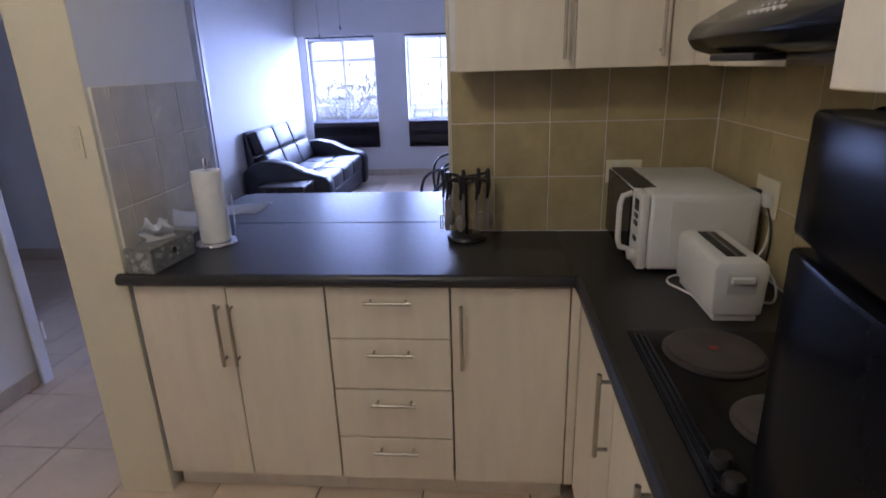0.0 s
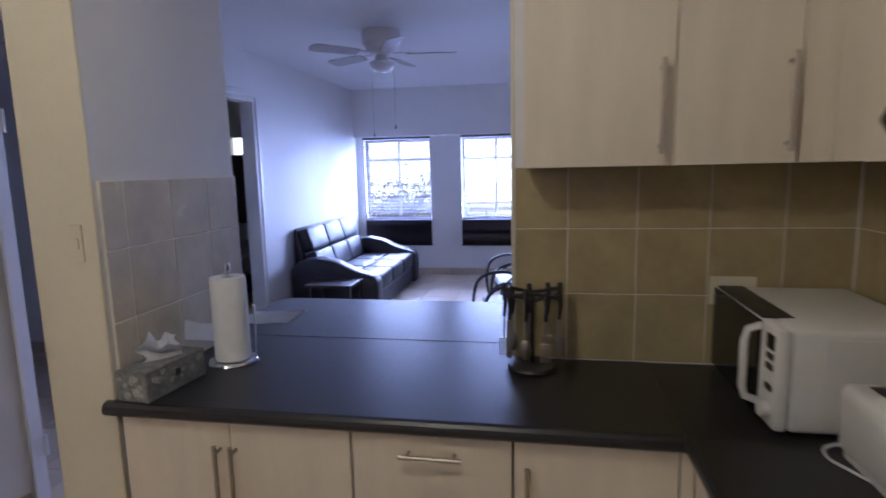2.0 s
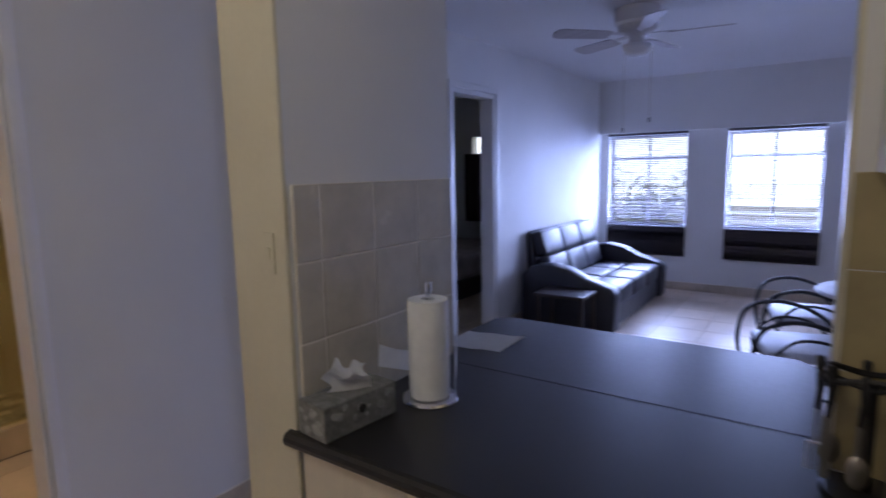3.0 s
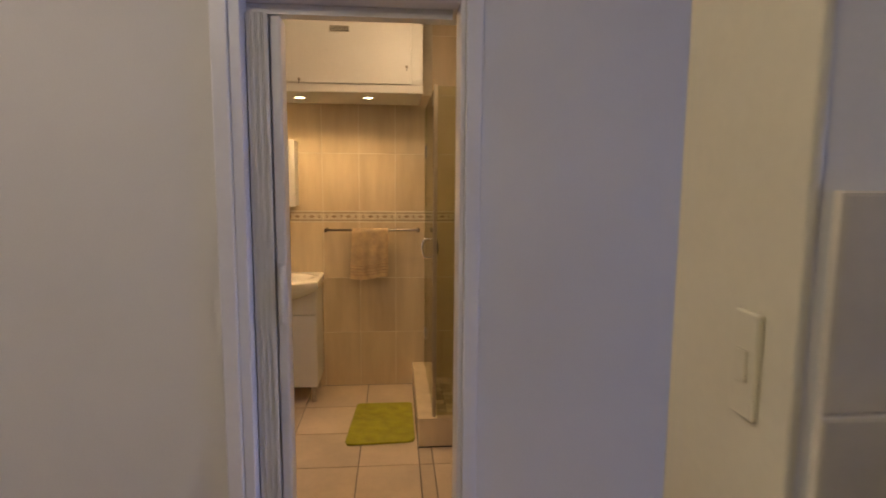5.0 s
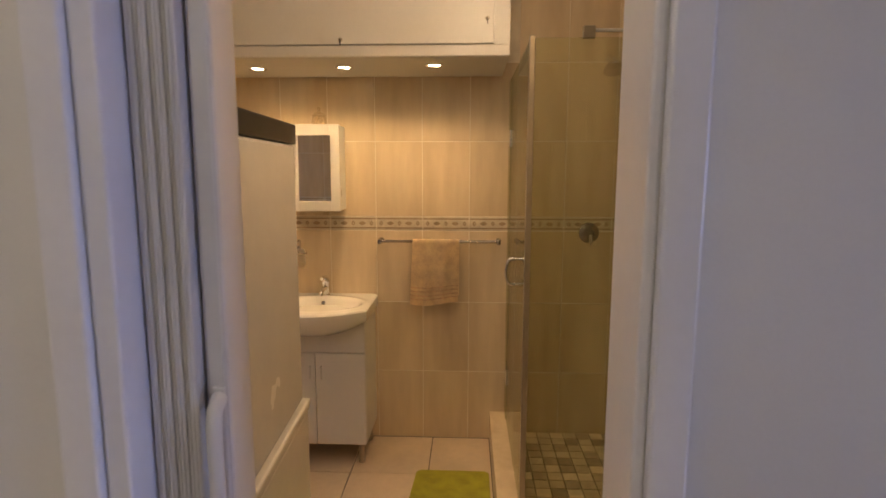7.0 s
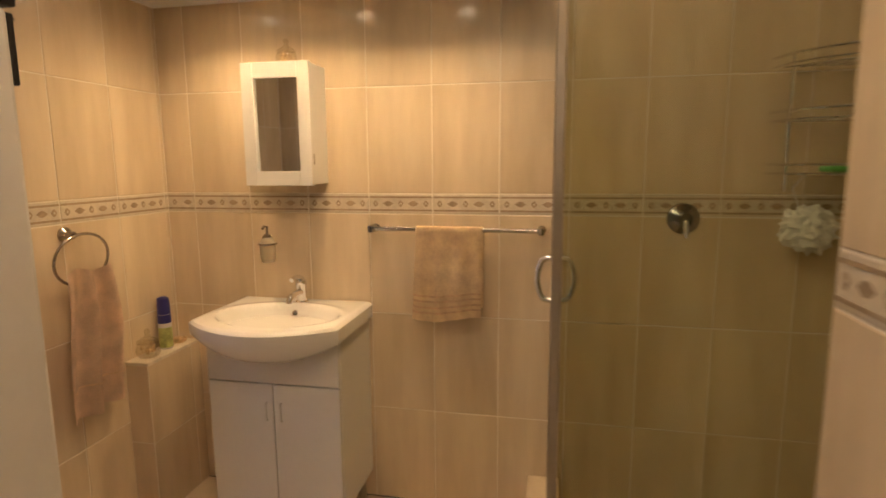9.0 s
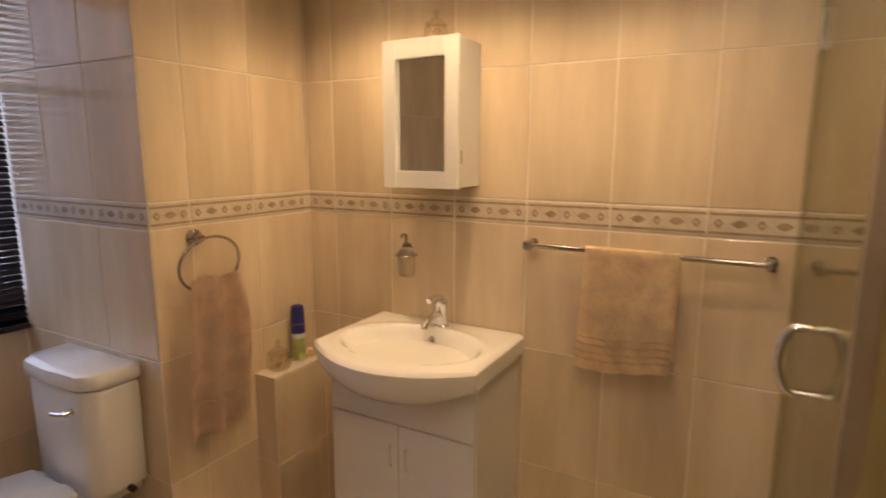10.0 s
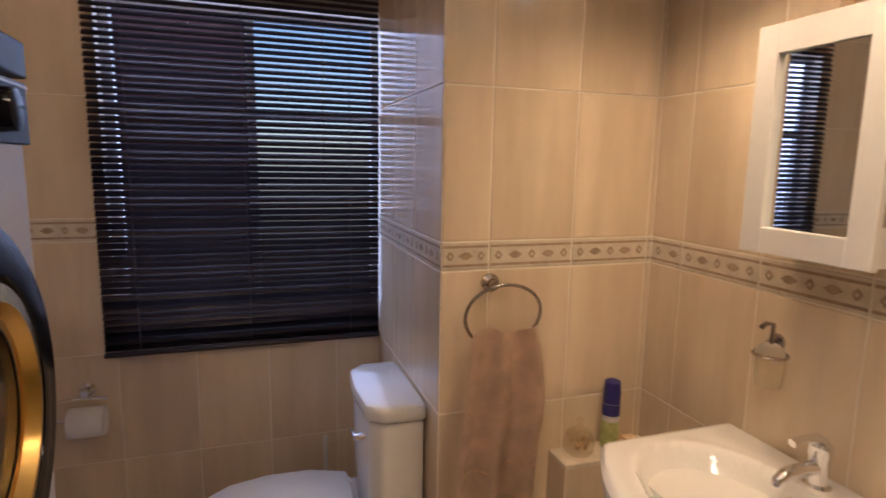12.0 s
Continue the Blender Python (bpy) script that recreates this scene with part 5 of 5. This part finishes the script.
def tile_plane(parent, origin, turn, cols, rows, material, name="tile", t=.0018, joint=.0035, skip=None):
    """Tiles over a wall plane: origin is the plane's zero, turn its heading; rows are (z0, z1, decor)."""
    m = pose(*origin, 0, 0, turn)
    for z0, z1, decor in rows:
        for a, b in cols:
            if skip and skip((a + b) / 2, (z0 + z1) / 2):
                continue
            w, h = b - a - joint, z1 - z0 - joint
            if w < .008 or h < .008:
                continue
            nm = "band_tile" if decor else name
            ob = new(nm, tile_mesh(nm, w, h, t, BAND if decor else material, decor))
            ob.parent = parent
            ob.matrix_basis = m @ Matrix.Translation(((a + b) / 2, 0, (z0 + z1) / 2))


ROWS = [(0, .402, 0), (.402, .805, 0), (.805, 1.208, 0), (1.208, 1.287, 1), (1.287, 1.692, 0), (1.692, 2.10, 0), (2.10, 2.505, 0), (2.505, CZ, 0)]
# turn 90 faces +x (along +y), turn 180 faces +y (along -x), turn 0 faces -y
tile_plane(wall_basin, (-3.602, 0, 0), 90, cells(.288, 2.92, 1.188, .257), ROWS, BTILE,
           skip=lambda u, z: u < 1.86 and z > 2.08)
tile_plane(pier_bath, (0, .286, 0), 180, cells(2.932, 3.602, 2.932 - .12, .257), ROWS, BTILE)
tile_plane(pier_bath, (-2.932, 0, 0), 90, cells(-.50, .286, .286, .257), ROWS, BTILE)
tile_plane(wall_window, (0, -.502, 0), 180, cells(1.27, 2.93, 1.99, .257), ROWS, BTILE,
           skip=lambda u, z: 1.99 < u < 2.95 and .95 < z < 2.06)
tile_plane(wall_entry, (0, 2.282, 0), 0, cells(-2.32, -1.264, -2.32, .257), ROWS, BTILE)
tile_plane(wall_shower, (0, 2.922, 0), 0, cells(-3.60, -2.32, -3.60, .257), ROWS, BTILE)
tile_plane(wall_entry, (-2.32, 0, 0), -90, cells(-2.63, -2.282, -2.63, .257), ROWS, BTILE)
tile_plane(wall_door_side, (-1.264, 0, 0), -90, cells(-1.19, .50, -1.19, .257), ROWS, BTILE)
tile_plane(wall_door_side, (-1.264, 0, 0), -90, cells(-2.28, -2.0, -2.28, .257), ROWS, BTILE)
tile_plane(ledge, (0, .388, 0), 180, cells(3.282, 3.602, 3.282, .257), [(0, .32, 0), (.32, .64, 0)], BTILE)
tile_plane(ledge, (-3.282, 0, 0), 90, [(.288, .388)], [(0, .32, 0), (.32, .64, 0)], BTILE)
part("ledge_top", box(-3.60, -3.280, .2885, .390, .636, .650, .003), BAND, ledge)
tile_plane(kb, (-2.598, 0, 0), 90, cells(1.827, 2.92, 1.827, .257), [(0, .158, 0)], BTILE)
tile_plane(kb, (0, 1.827, 0), 0, cells(-3.60, -2.598, -2.598, .40), [(0, .158, 0)], BTILE)
part("kerb_top", box(-2.69, -2.596, 1.825, 2.92, .158, .165, .002), BTILE, kb)
part("kerb_top", box(-3.60, -2.692, 1.825, 1.945, .158, .165, .002), BTILE, kb)

KR = [(.902, 1.115, 0), (1.115, 1.318, 0), (1.318, 1.507, 0)]
tile_plane(splash, (0, 2.502, 0), 0, cells(1.07, 2.03, 1.2305, .2045), KR, KTILE, joint=.0025)
tile_plane(splash_side, (2.032, 0, 0), -90, cells(-2.495, -1.06, -2.495, .2045), KR, KTILE, joint=.0025)
lp = structure("wall_pier_tiling_bed", box(-.0065, .0015, 2.054, 2.719, .902, 1.497), GROUT)
tile_plane(lp, (.0015, 0, 0), 90, cells(2.053, 2.719, 2.136, .197), [(.902, 1.108, 0), (1.108, 1.308, 0), (1.308, 1.497, 0)], PTILE, t=.002)


def floor_mesh(w, h):
    key = ("floor_tile", round(w, 3), round(h, 3))
    if key not in TILES:
        bm = bmesh.new()
        e = .002
        f = [bm.verts.new((sx * (w / 2 - e), sy * (h / 2 - e), 0)) for sx, sy in ((-1, -1), (1, -1), (1, 1), (-1, 1))]
        b = [bm.verts.new((sx * w / 2, sy * h / 2, -.0015)) for sx, sy in ((-1, -1), (1, -1), (1, 1), (-1, 1))]
        c = [bm.verts.new((sx * w / 2, sy * h / 2, -.008)) for sx, sy in ((-1, -1), (1, -1), (1, 1), (-1, 1))]
        bm.faces.new(f)
        for p, q in ((f, b), (b, c)):
            for i in range(4):
                bm.faces.new((p[i], q[i], q[(i + 1) % 4], p[(i + 1) % 4]))
        TILES[key] = mesh_of("floor_tile", bm, FTILE)
    return TILES[key]


floor_ob = bpy.data.objects["floor"]


def floor_tiles(x0, x1, y0, y1, sx, sy, p, parts=True):
    rest = bmesh.new()
    for a, b in cells(x0, x1, sx, p):
        for c, d in cells(y0, y1, sy, p):
            if parts:
                ob = new("floor_tile", floor_mesh(b - a - .005, d - c - .005))
                ob.parent, ob.location = floor_ob, ((a + b) / 2, (c + d) / 2, 0)
            else:
                box(a + .0025, b - .0025, c + .0025, d - .0025, -.008, 0, bm=rest)
    if parts:
        rest.free()
    else:
        r = part("floor_tiles", rest, FTILE, floor_ob)
        tagged(r, kind="stuff")


floor_tiles(-3.60, -1.21, -.50, 1.825, -3.20, 1.10, .40)
floor_tiles(-2.59, -1.21, 1.825, 2.28, -3.20, 1.10, .40)
floor_tiles(-2.59, -2.32, 2.28, 2.92, -3.20, 1.10, .40)
floor_tiles(-1.21, 2.03, -.2, 4.4, -.64, 2.26, .40)
floor_tiles(-4.0, 3.0, 4.4, 8.4, -.64, 4.26, .40, parts=False)
floor_tiles(-4.0, -1.21, 2.70, 4.4, -.64, 2.26, .40, parts=False)
rest = bmesh.new()
for i in range(13):
    for j in range(13):
        x, y = -3.60 + i * .072, 1.947 + j * .074
        if x < -2.70 and y < 2.86:
            box(x + .003, x + .069, y + .003, y + .071, -.004, .045, bm=rest)
tagged(part("mosaic", rest, MOSAIC, floor_ob), kind="stuff")

sk = structure("baseboard", box(-1.45, 3.0, 8.3935, 8.3995, 0, .102), GROUT)
tile_plane(sk, (0, 8.3935, 0), 0, cells(-1.44, 3.0, -.55, .40), [(0, .10, 0)], SKTILE, name="skirting_tile", t=.006)
sk = structure("baseboard", box(-1.4495, -1.4435, 5.67, 8.39, 0, .102), GROUT)
tile_plane(sk, (-1.4435, 0, 0), 90, cells(5.67, 8.385, 5.67, .40), [(0, .10, 0)], SKTILE, name="skirting_tile", t=.006)
sk = structure("baseboard", box(-4.0, -1.46, 4.713, 4.7195, 0, .102), GROUT)
tile_plane(sk, (0, 4.713, 0), 0, cells(-4.0, -1.46, -3.9, .40), [(0, .10, 0)], SKTILE, name="skirting_tile", t=.006)
sk = structure("baseboard", box(-1.1495, -1.1435, 2.005, 2.74, 0, .092), GROUT)
tile_plane(sk, (-1.1435, 0, 0), 90, cells(2.006, 2.74, 2.34, .40), [(0, .09, 0)], SKTILE, name="skirting_tile", t=.006)
sk = structure("baseboard", box(-1.1495, -1.1435, -1.29, 1.185, 0, .092), GROUT)
tile_plane(sk, (-1.1435, 0, 0), 90, cells(-1.29, 1.185, .785, .40), [(0, .09, 0)], SKTILE, name="skirting_tile", t=.006)
